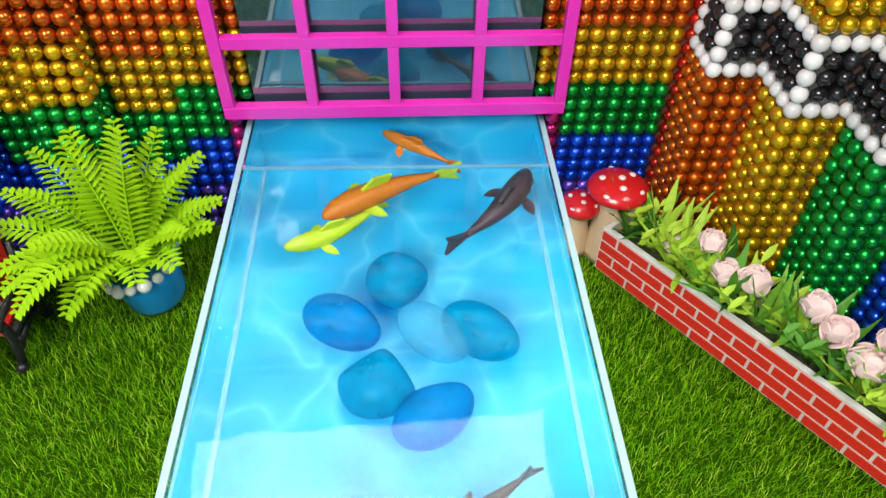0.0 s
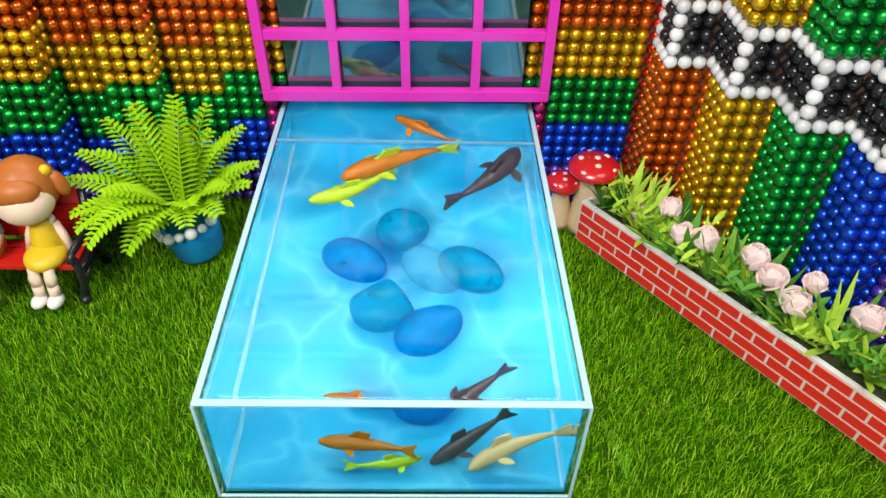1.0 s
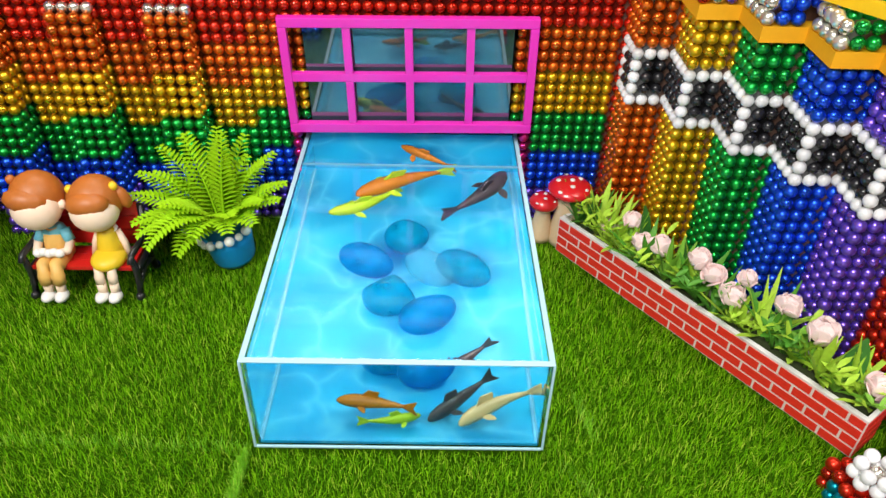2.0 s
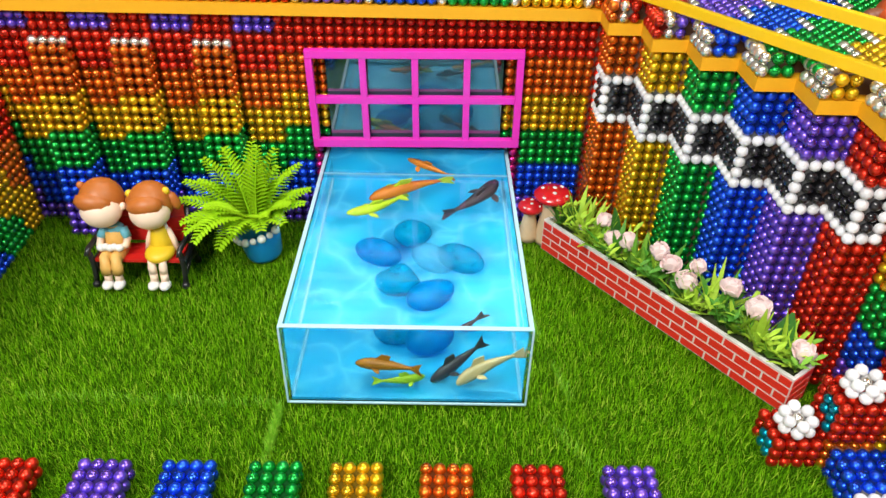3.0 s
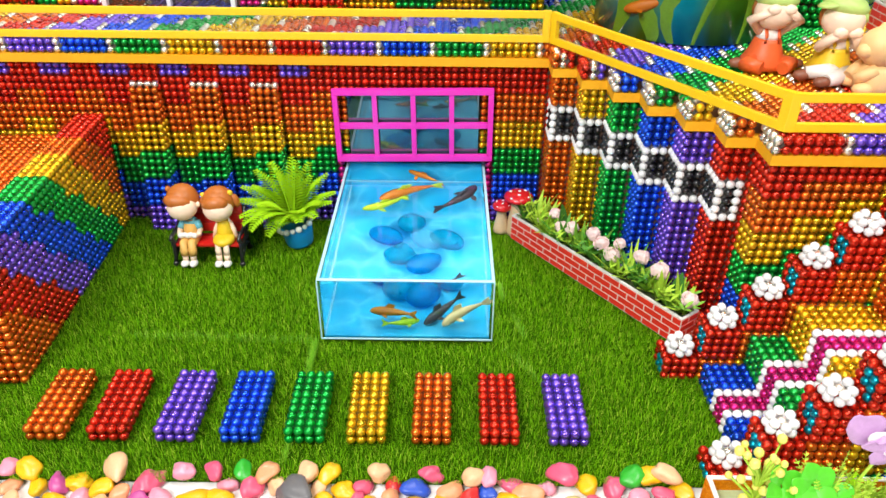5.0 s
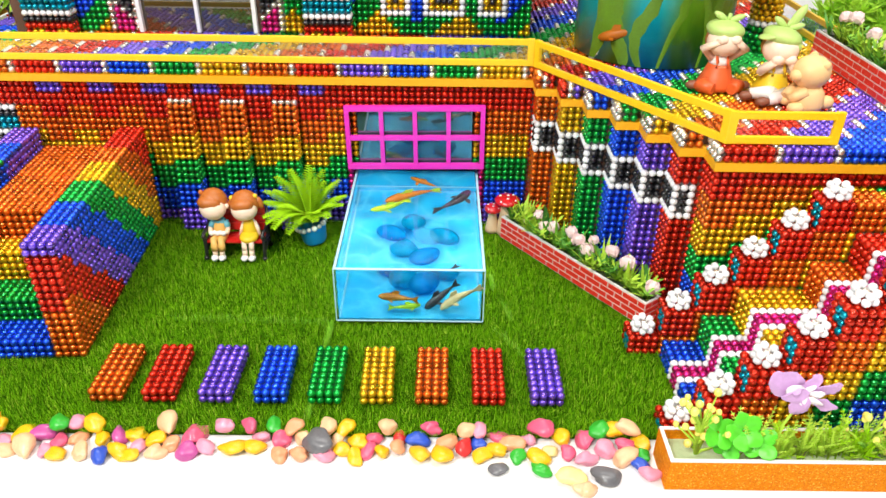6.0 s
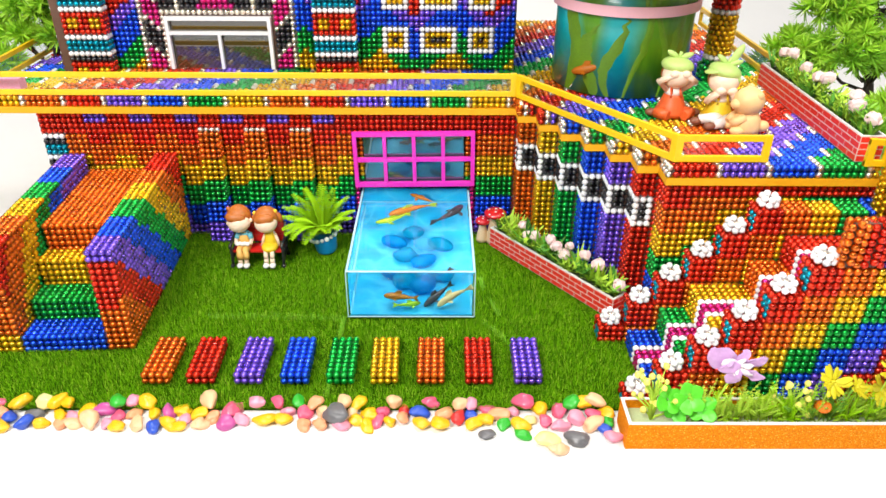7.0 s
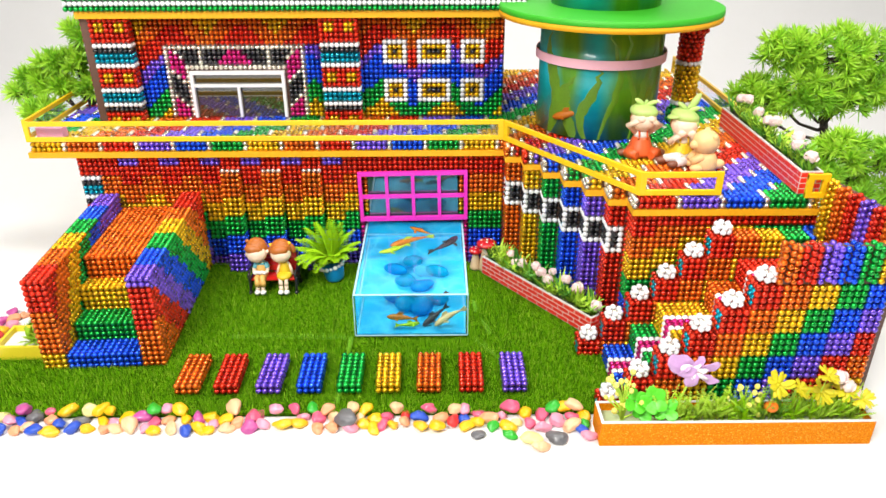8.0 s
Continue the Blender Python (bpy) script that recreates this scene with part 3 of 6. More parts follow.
# ---- balcony ----
def balcony():
    west, back, east = -37.3, 29.0, 33.0
    # yellow trim board under the balls, following the steps
    bm = bmesh.new()
    line = [(west, -0.3)] + zigzag_outline(0.12) + [(east, END_Y - 0.2)]
    line[1] = (EAST - 0.12, -0.3)
    outline = line + [(east, back), (west, back)]
    add_prism(bm, outline, TRIM, TRIM + 0.55)
    tagged(part("balcony_trim", bm, trim_yellow), "yellow foam board edge beneath the balcony", "trim", kind="structure")
    slab = [(west + 0.5, 0.35)] + [(x + 0.5, y + 0.5) for x, y in zigzag_outline(0.0)] + [(east - 0.4, END_Y + 0.5), (east - 0.4, back - 0.5), (west + 0.5, back - 0.5)]
    bm = bmesh.new()
    add_prism(bm, slab, TRIM + 0.56, FLOOR - 0.26)
    f = tagged(part("balcony_floor", bm, core_shade), "balcony floor paved with rainbow magnet balls and silver dashes", "floor", kind="structure")
    pts = []
    # two rows of balls along the edge: six of a colour, then a silver pair
    for k in range(int((EAST - west) / 0.5)):
        x = EAST - 0.25 - 0.5 * k
        j = (k + 6) % 7
        c = "silver" if j == 0 else ["yellow", "green", "blue", "purple", "red", "orange"][((k + 6) // 7 - 1) % 6]
        for z in (TRIM + 0.8, TRIM + 1.3):
            pts.append((x, 0.0, z, c if k else "orange"))
    step_cols = [("orange", "red"), ("red", "purple"), ("silver", "blue"), ("silver", "green"), ("silver", "yellow"), ("silver", "orange"), ("silver", "red")]
    for i in range(UNITS + 1):
        x0, y0 = EAST + STEP_X * i - 0.05, -STEP_Y * (i + 1) - 0.05
        side, face_c = step_cols[i]
        for z in (TRIM + 0.8, TRIM + 1.3):
            for k in range(4):
                pts.append((x0 + 0.05, y0 + 0.05 + 0.52 * k, z, side))
            if i < UNITS:
                pts.append((x0 + 0.56, y0 + 0.05, z, "silver" if i < 2 else face_c))
                pts.append((x0 + 1.07, y0 + 0.05, z, face_c))
    for k in range(29):
        j = k % 7
        c = "silver" if j == 6 else ["red", "purple", "blue", "green", "yellow"][k // 7]
        for z in (TRIM + 0.8, TRIM + 1.3):
            pts.append((END_X + 0.5 + 0.5 * k, END_Y, z, c))
    # paving: colour blocks that drift from row to row, cut by silver dashes
    floor_cols = ["orange", "red", "purple", "blue", "green", "yellow"]
    z = FLOOR - 0.25

    def inside(x, y):
        if y > 0.3 and x < EAST:
            return x > west + 0.3
        if x >= EAST:
            i = min(int((x - EAST) / STEP_X), UNITS)
            return x < east - 0.2 and y > -STEP_Y * (i + 1) + 0.45
        return False

    ny = int((back - END_Y) / 0.5)
    for j in range(ny):
        y = END_Y + 0.5 + 0.5 * j
        for k in range(int((east - west) / 0.5)):
            x = west + 0.4 + 0.5 * k
            if not inside(x, y):
                continue
            if -27 < x < 8.5 and y > 9.5 or (x < 8.5 and y > 22):
                continue
            if (x - 18.8) ** 2 + (y - 5.5) ** 2 < 31:
                continue
            i = round((x - EAST) / 0.5) - 3 * (j // 3) + 409
            c = "silver" if i % 7 == 0 else floor_cols[i // 7 % 6]
            pts.append((x, y, z, c))
    balls(f, pts, 300, (14, -8, 13))


balcony()


def rail_panel(a, b, post_a=True, post_b=True, top=15.65):
    """A run of balcony rail: two flat bars between posts, cut from yellow acrylic."""
    a, b = Vector((*a, FLOOR)), Vector((*b, FLOOR))
    d = (b - a).normalized()
    length, turn = (b - a).length, Matrix.Rotation(math.atan2(d.y, d.x), 4, "Z")
    g = group_at("balcony_rail", *((a + b) / 2), label="yellow acrylic balcony rail with a clear infill", category="railing", group="balcony rails")
    mid = (a + b) / 2
    for name, z0, z1 in (("bottom_bar", 0.02, 0.47), ("top_bar", top - FLOOR - 0.45, top - FLOOR)):
        part(name, rail_bar(mid, length, z0, z1, turn), rail_yellow, g)
    bm = bmesh.new()
    add_box(bm, (mid.x - length / 2 + 0.5, mid.y - 0.03, FLOOR + 0.47), (mid.x + length / 2 - 0.5, mid.y + 0.03, top - 0.45), turn=turn)
    sheet = part("clear_sheet", bm, pane_clear, g, "clear acrylic infill")
    sheet.visible_shadow = False
    for here, p in ((post_a, a), (post_b, b)):
        if here:
            bm = bmesh.new()
            q = p + d * (0.25 if p is a else -0.25)
            add_box(bm, (q.x - 0.25, q.y - 0.16, FLOOR + 0.02), (q.x + 0.25, q.y + 0.16, top + 0.03), 0.04, turn=turn)
            part("post", bm, rail_yellow, g)


def rail_bar(mid, length, z0, z1, turn):
    bm = bmesh.new()
    add_box(bm, (mid.x - length / 2, mid.y - 0.14, FLOOR + z0), (mid.x + length / 2, mid.y + 0.14, FLOOR + z1), 0.04, turn=turn)
    return bm


rail_panel((-37.2, -0.1), (8.75, -0.1))
rail_panel((8.85, -0.25), (18.56, -14.28))
rail_panel((18.42, -14.2), (25.0, -14.2), top=15.62)
rail_panel((31.35, -14.9), (33.1, -14.9))
rail_panel((-37.3, 0.3), (-37.3, 26.0))
rail_panel((32.9, 4.2), (32.9, 27.0))


# ---- the picture window above the pool ----
def pool_window():
    g = group_at("window_1", 0, -0.2, 5.2, label="pink framed eight pane window with dark glass in the ball wall", category="window", kind="structure")
    x0, x1, z0, z1, y0, y1 = -5.45, 5.4, 5.22, 10.58, -0.42, -0.06
    for name, lo, hi in (("frame_top", (x0, y0, z1 - 0.42), (x1, y1, z1)), ("frame_bottom", (x0, y0, z0), (x1, y1, z0 + 0.45)),
                         ("frame_side", (x0, y0, z0 + 0.45), (x0 + 0.36, y1, z1 - 0.42)), ("frame_side", (x1 - 0.36, y0, z0 + 0.45), (x1, y1, z1 - 0.42))):
        part(name, box(lo, hi, 0.04), frame_pink, g)
    mid = (z0 + z1) / 2
    part("crossbar", box((x0 + 0.36, y0 + 0.05, mid - 0.19), (x1 - 0.36, y1, mid + 0.19), 0.03), frame_pink, g)
    for k in (1, 2, 3):
        x = x0 + 0.225 + (x1 - x0 - 0.45) * k / 4
        for a, b in ((z0 + 0.45, mid - 0.19), (mid + 0.19, z1 - 0.42)):
            part("muntin", box((x - 0.17, y0 + 0.05, a), (x + 0.17, y1, b), 0.03), frame_pink, g)
    bm = bmesh.new()
    add_box(bm, (-4.52, 0.14, z0 + 0.12), (4.42, 0.24, 10.02))
    part("glass_sheet", bm, window_dark, g, "dark mirror-like glass")
    g.rotation_euler = (radians(2.5), radians(-0.8), 0)


pool_window()


def room_behind():
    """A dark board added to close the house behind its openings; it stands in for the unlit inside."""
    bm = bmesh.new()
    add_box(bm, (-33.0, 3.2, 0), (EAST + 0.4, 3.6, 12.0))
    tagged(part("inner_board", bm, core_shade), "added dark board in place of the unlit interior", "board", kind="structure")


room_behind()


# ---- the pool tank ----
TX, TY0, TY1, TZ0, TZ1 = 4.95, -14.22, 0.95, 0.45, 4.54


def fish(at, heading, length, body, fin, bend=0.0, pitch=0.0, label="", name="fish", plump=1.0):
    """A slender fish: tapered body, forked tail, back fin and two side fins."""
    g = group_at(name, *at, label=label, category="fish")
    turn = Matrix.Translation(at) @ Matrix.Rotation(radians(heading), 4, "Z") @ Matrix.Rotation(radians(pitch), 4, "Y")

    def at_s(s):
        return Vector((length * (0.5 - s), bend * length * (s - 0.3) ** 2, 0))

    bm = bmesh.new()
    prof = [(0.0, 0.02), (0.03, 0.05), (0.1, 0.085), (0.22, 0.108), (0.38, 0.106), (0.55, 0.082), (0.7, 0.054), (0.82, 0.032), (0.86, 0.03)]
    rings = []
    for s, r in prof:
        c = at_s(s)
        rings.append([bm.verts.new(c + Vector((0, r * length * 0.72 * plump * math.cos(k * math.tau / 12), r * length * math.sin(k * math.tau / 12)))) for k in range(12)])
    for a, b in zip(rings, rings[1:]):
        for k in range(12):
            bm.faces.new((a[k], a[(k + 1) % 12], b[(k + 1) % 12], b[k])).smooth = True
    bm.faces.new(rings[0][::-1])
    bm.faces.new(rings[-1])
    bmesh.ops.transform(bm, matrix=turn, verts=bm.verts)
    trunk = part("body", bm, body, g)

    def flat(name, pts):
        bm = bmesh.new()
        t = 0.012 * length
        a, b = [bm.verts.new(Vector(p) + Vector((0, t, 0))) for p in pts], [bm.verts.new(Vector(p) - Vector((0, t, 0))) for p in pts]
        bm.faces.new(a)
        bm.faces.new(b[::-1])
        for k in range(len(pts)):
            bm.faces.new((a[k], b[k], b[(k + 1) % len(pts)], a[(k + 1) % len(pts)]))
        bmesh.ops.transform(bm, matrix=turn, verts=bm.verts)
        part(name, bm, fin, trunk)

    q, e = at_s(0.84), at_s(1.02)
    L = length
    flat("tail_fin", [q + Vector((0, 0, 0.03 * L)), e + Vector((0, 0, 0.12 * L)), e + Vector((0.05 * L, 0, 0)), e + Vector((0, 0, -0.12 * L)), q + Vector((0, 0, -0.03 * L))])
    c = at_s(0.4)
    flat("back_fin", [c + Vector((0.1 * L, 0, 0.1 * L)), c + Vector((0.0, 0, 0.2 * L)), c + Vector((-0.14 * L, 0, 0.17 * L)), c + Vector((-0.1 * L, 0, 0.08 * L))])
    for s in (-1, 1):
        bm = bmesh.new()
        p = at_s(0.28)
        add_leaf(bm, p + Vector((0, s * 0.07 * L, -0.04 * L)), p + Vector((-0.1 * L, s * 0.2 * L, -0.08 * L)), 0.09 * L)
        bmesh.ops.transform(bm, matrix=turn, verts=bm.verts)
        part("side_fin", bm, fin, trunk)
    return g


def pool_tank():
    g = group_at("pool_tank", 0, -7, TZ0, label="clear acrylic pool tank of water with a printed blue floor", category="tank")
    t = 0.18
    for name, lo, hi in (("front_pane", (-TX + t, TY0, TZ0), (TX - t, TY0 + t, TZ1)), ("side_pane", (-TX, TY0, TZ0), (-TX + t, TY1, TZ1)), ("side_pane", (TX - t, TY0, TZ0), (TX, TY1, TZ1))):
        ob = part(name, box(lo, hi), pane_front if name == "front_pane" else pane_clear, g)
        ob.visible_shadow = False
    part("floor_sheet", box((-TX + t, TY0 + t, TZ0), (TX - t, TY1, TZ0 + 0.12)), pool_print, g, "blue printed pool sheet")
    part("back_sheet", box((-TX + t, TY1, TZ0), (TX - t, TY1 + 0.2, TZ1 - 0.1)), pool_print, g, "blue printed back sheet")
    e = 0.05
    edges = [((-TX, TY0 - 0.01, TZ1), (TX, TY0 + 0.2, TZ1 + e)), ((-TX, TY0 + 0.2, TZ1), (-TX + t, TY1, TZ1 + e)), ((TX - t, TY0 + 0.2, TZ1), (TX, TY1, TZ1 + e)),
             ((-TX - 0.01, TY0 - 0.02, TZ0), (-TX + 0.07, TY0 + 0.07, TZ1)), ((TX - 0.07, TY0 - 0.02, TZ0), (TX + 0.01, TY0 + 0.07, TZ1)),
             ((-TX + 0.07, TY0 - 0.02, TZ0 - 0.02), (TX - 0.07, TY0 + 0.06, TZ0 + 0.07))]
    for lo, hi in edges:
        part("edge", box(lo, hi, 0.02), edge_frost, g, "whitish polished acrylic edge")
    part("brace", box((-TX + t, -2.15, TZ1 - 0.08), (TX - t, -2.03, TZ1 - 0.02), 0.01), seam_glue, g)
    # glued seams show as pale lines along the floor
    for x in (-TX + t + 0.05, TX - t - 0.05):
        part("seam", box((x - 0.045, TY0 + 0.25, TZ0 + 0.12), (x + 0.045, TY1 - 0.1, TZ0 + 0.15), 0.01), seam_glue, g)
    # water body with a faintly rippled surface
    bm = bmesh.new()
    nx, ny = 40, 58
    x0, x1, y0, y1, z0, z1 = -TX + t + 0.01, TX - t - 0.01, TY0 + t + 0.01, TY1 + 0.1, TZ0 + 0.05, TZ1 - 0.15
    top = [[bm.verts.new((x0 + (x1 - x0) * i / nx, y0 + (y1 - y0) * j / ny, z1 + 0.0022 * noise.noise((i * 0.3, j * 0.3, 1.7)))) for j in range(ny + 1)] for i in range(nx + 1)]
    for i in range(nx):
        for j in range(ny):
            bm.faces.new((top[i][j], top[i + 1][j], top[i + 1][j + 1], top[i][j + 1])).smooth = True
    loop = [top[i][0] for i in range(nx + 1)] + [top[nx][j] for j in range(1, ny + 1)] + [top[i][ny] for i in range(nx - 1, -1, -1)] + [top[0][j] for j in range(ny - 1, 0, -1)]
    low = [bm.verts.new((v.co.x, v.co.y, z0)) for v in loop]
    for k in range(len(loop)):
        j = (k + 1) % len(loop)
        bm.faces.new((loop[j], loop[k], low[k], low[j]))
    bm.faces.new(low[::-1])
    bmesh.ops.recalc_face_normals(bm, faces=bm.faces)
    ob = part("water", bm, water_glass, g, "clear rippled water")
    ob.visible_shadow = False


pool_tank()

for (x, y), rx, ry, turn, kind, peak in (((-0.05, -5.0), 0.92, 0.95, 10, 0, 0.3), ((-1.65, -6.6), 1.2, 0.8, -32, 1, 0.1), ((-0.6, -8.7), 1.02, 1.0, 80, 0, 0.55), ((0.9, -9.7), 1.15, 0.8, 34, 1, 0.15), ((2.3, -7.0), 1.2, 0.82, -38, 0, 0.1), ((0.95, -7.0), 1.2, 0.72, -45, 2, 0.0)):
    bm = bmesh.new()
    add_ball(bm, (0, 0, 0), 1.0, 0, (rx * 1.04, ry * 1.04, 0.84), None, 4)
    for v in bm.verts:
        v.co.y *= 1 - peak * max(0.0, v.co.x / rx)
        v.co += Vector((0.4, 0.3, 1)) * 0.07 * noise.noise(v.co * 0.8 + Vector((x, y, 0)))
    bmesh.ops.transform(bm, matrix=Matrix.Translation((x, y, 1.42)) @ Matrix.Rotation(radians(turn), 4, "Z"), verts=bm.verts)
    ob = part("glass_stone", bm, stone_blue[kind], None, smooth=True)
    tagged(ob, "smooth oval blue glass stone on the pool floor" if kind < 2 else "pale aqua glass stone on the pool floor", "stone", "pool stones")

fish((-0.35, -2.3, 3.5), 213, 4.7, fish_orange, fish_lemon, 0.25, label="orange fish with lemon fins near the surface", plump=1.3)
fish((0.75, -0.35, 3.5), 142, 3.2, fish_orange, fish_orange, 0.0, label="orange fish at the back of the pool")
fish((3.2, -3.3, 3.3), 58, 4.4, fish_dark, fish_dark, 0.3, label="dark plum fish near the surface", plump=1.25)
fish((-1.7, -3.95, 3.1), 208, 3.6, fish_lemon, fish_lemon, -0.3, label="slim lemon yellow fish", plump=1.2)
fish((-0.8, -12.6, 1.6), 172, 2.8, fish_orange, fish_orange, 0.2, label="orange fish low in the pool", plump=1.3)
fish((3.3, -12.9, 1.9), 198, 3.2, fish_cream, fish_cream, 0.5, 32, label="cream fish by the front pane")
fish((2.1, -12.2, 1.6), 205, 3.0, fish_dark, fish_dark, 0.0, 35, label="dark fish low in the pool")
fish((-0.3, -13.2, 1.1), 20, 2.2, fish_lemon, fish_lemon, 0.3, label="lemon yellow fish low in the pool")

# ---- stepping slabs on the lawn ----
def stepping_slabs():
    cols = ["orange", "red", "purple", "blue", "green", "yellow", "orange", "red", "purple"]
    xs = [-17.35, -14.3, -10.95, -7.8, -4.65, -1.65, 1.6, 4.95, 8.35]
    turns = [0.5, 1.5, -1.0, 0.5, 0.3, 1.2, -0.5, -0.5, -0.3]
    for c, x, a in zip(cols, xs, turns):
        g = group_at("stepping_slab", x, -20.0, 0.3, label=f"stepping slab of {c} magnet balls lying on the lawn", category="slab", group="stepping slabs")
        g.rotation_euler.z = radians(a)
        pts = []
        for i in range(4):
            for j in range(9):
                px, py = x - 0.75 + 0.5 * i, -20.0 - 2.0 + 0.5 * j
                pts.append((px, py, 1.05, c))
                if i in (0, 3) or j in (0, 8):
                    pts.append((px, py, 0.55, c))
        balls(g, pts, 80)


stepping_slabs()


# ---- the left stair block ----
def left_stairs():
    g = group_at("toy_staircase", -25.3, -9, 0, label="rainbow magnet ball staircase with two thick side walls", category="staircase")
    x0, x1, x2, x3, yf, yb = -30.3, -28.3, -22.3, -20.3, -18.2, -0.2
    steps = [(yf, 1.5, "blue"), (yf + 2.5, 3.0, "green"), (yf + 5.0, 5.0, "yellow"), (yf + 7.0, 7.0, "orange")]
    m = 0.26
    part("core", box((x0 + m, yf + m, 0), (x1 - m, yb, 8.5 - m)), core_shade, g)
    part("core", box((x2 + m, yf + m, 0), (x3 - m, yb, 8.5 - m)), core_shade, g)
    for k, (y, z, c) in enumerate(steps):
        part("core", box((x1 - m, y + m, 0), (x2 + m, steps[k + 1][0] + m if k < 3 else yb, z - m)), core_shade, g)
    pts = []
    for k, (y, z, c) in enumerate(steps):
        depth = (steps[k + 1][0] if k < 3 else yb) - y
        low = steps[k - 1][1] if k else 0
        for i in range(12):
            x = x1 + 0.25 + 0.5 * i
            for j in range(round(depth / 0.5)):
                pts.append((x, y + 0.25 + 0.5 * j, z - 0.25, c))
            for r in range(1, round((z - low) / 0.5) + (1 if k else 0)):
                pts.append((x, y + 0.25, z - 0.25 - 0.5 * r, c))
    ny = int((yb - yf) / 0.5)
    # right side wall: slanting stripes; the front face red over orange
    order = ["orange", "red", "purple", "blue", "green", "yellow", "orange", "red", "red"]
    for j in range(ny):
        y = yf + 0.25 + 0.5 * j
        for r in range(17):
            z = 8.5 - 0.25 - 0.5 * r
            s = (j * 0.9 + (j % 4) * -0.35 - r * 0.95 + 1.5)
            idx = int(math.floor(s / 5.2)) + 2
            c = order[max(0, min(8, idx))] if r else order[max(2, min(7, int((j + 1) // 5.8) + 2))]
            if j == 0 and r < 2:
                c = "purple"
            pts.append((x3 - 0.25, y, z, c))
            if j == 0:
                f = "purple" if r < 2 else "red" if r < 10 else "orange"
                pts += [(x2 + 0.25 + 0.5 * i, y, z, f) for i in range(3)]
            elif r == 0:
                pts += [(x2 + 0.25 + 0.5 * i, y, z, order[max(2, min(7, int((j + 1) // 5.8) + 2))]) for i in range(3)]
            elif r < 14 and z > 1:
                if z > ([0.0] + [s_[1] for s_ in steps if s_[0] <= y - 0.5])[-1] - 0.5:
                    pts.append((x2 + 0.25, y, z, "orange"))
    # left side wall: red front cap, then colours back to purple
    tops = ["red", "orange", "yellow", "green", "blue", "purple", "purple"]
    for j in range(ny):
        y = yf + 0.25 + 0.5 * j
        for r in range(17):
            z = 8.5 - 0.25 - 0.5 * r
            tc = tops[min(6, j // 6)]
            if r == 0:
                pts += [(x0 + 0.25 + 0.5 * i, y, z, tc) for i in range(4)]
                continue
            if j == 0:
                f = "red" if r < 6 else "orange" if r < 14 else "yellow"
                pts += [(x0 + 0.25 + 0.5 * i, y, z, f) for i in range(4)]
                continue
            pts.append((x0 + 0.25, y, z, tc))
            if z > ([0.0] + [s_[1] for s_ in steps if s_[0] <= y - 0.5])[-1] - 0.5:
                k = RAINBOW[max(0, min(5, (j + r // 2) // 5))]
                pts.append((x1 - 0.25, y, z, k))
    balls(g, pts, 320, (-22, -24, 5))
    g.rotation_euler.z = radians(3.0)
    g.location.x -= 0.46 * C


left_stairs()


# ---- the right staircase ----
def magnet_flower(x, y, z):
    """A rosette of white balls in two rings round a silver one, lying on a block's top."""
    g = group_at("magnet_flower", x, y, z, label="white rosette of magnet balls on a red block", category="ball flower", group="ball flowers")
    pts = [(x + 0.56 * math.cos(k * math.tau / 7), y + 0.56 * math.sin(k * math.tau / 7), z + 0.25, "white") for k in range(7)]
    pts += [(x + 0.51 * math.cos((k + 0.5) * math.tau / 6), y - 0.04 + 0.5 * math.sin((k + 0.5) * math.tau / 6), z + 0.66 + 0.06 * math.sin((k + 0.5) * math.tau / 6), "white") for k in range(6)]
    pts.append((x, y - 0.03, z + 0.5, "silver"))
    balls(g, pts, 20)


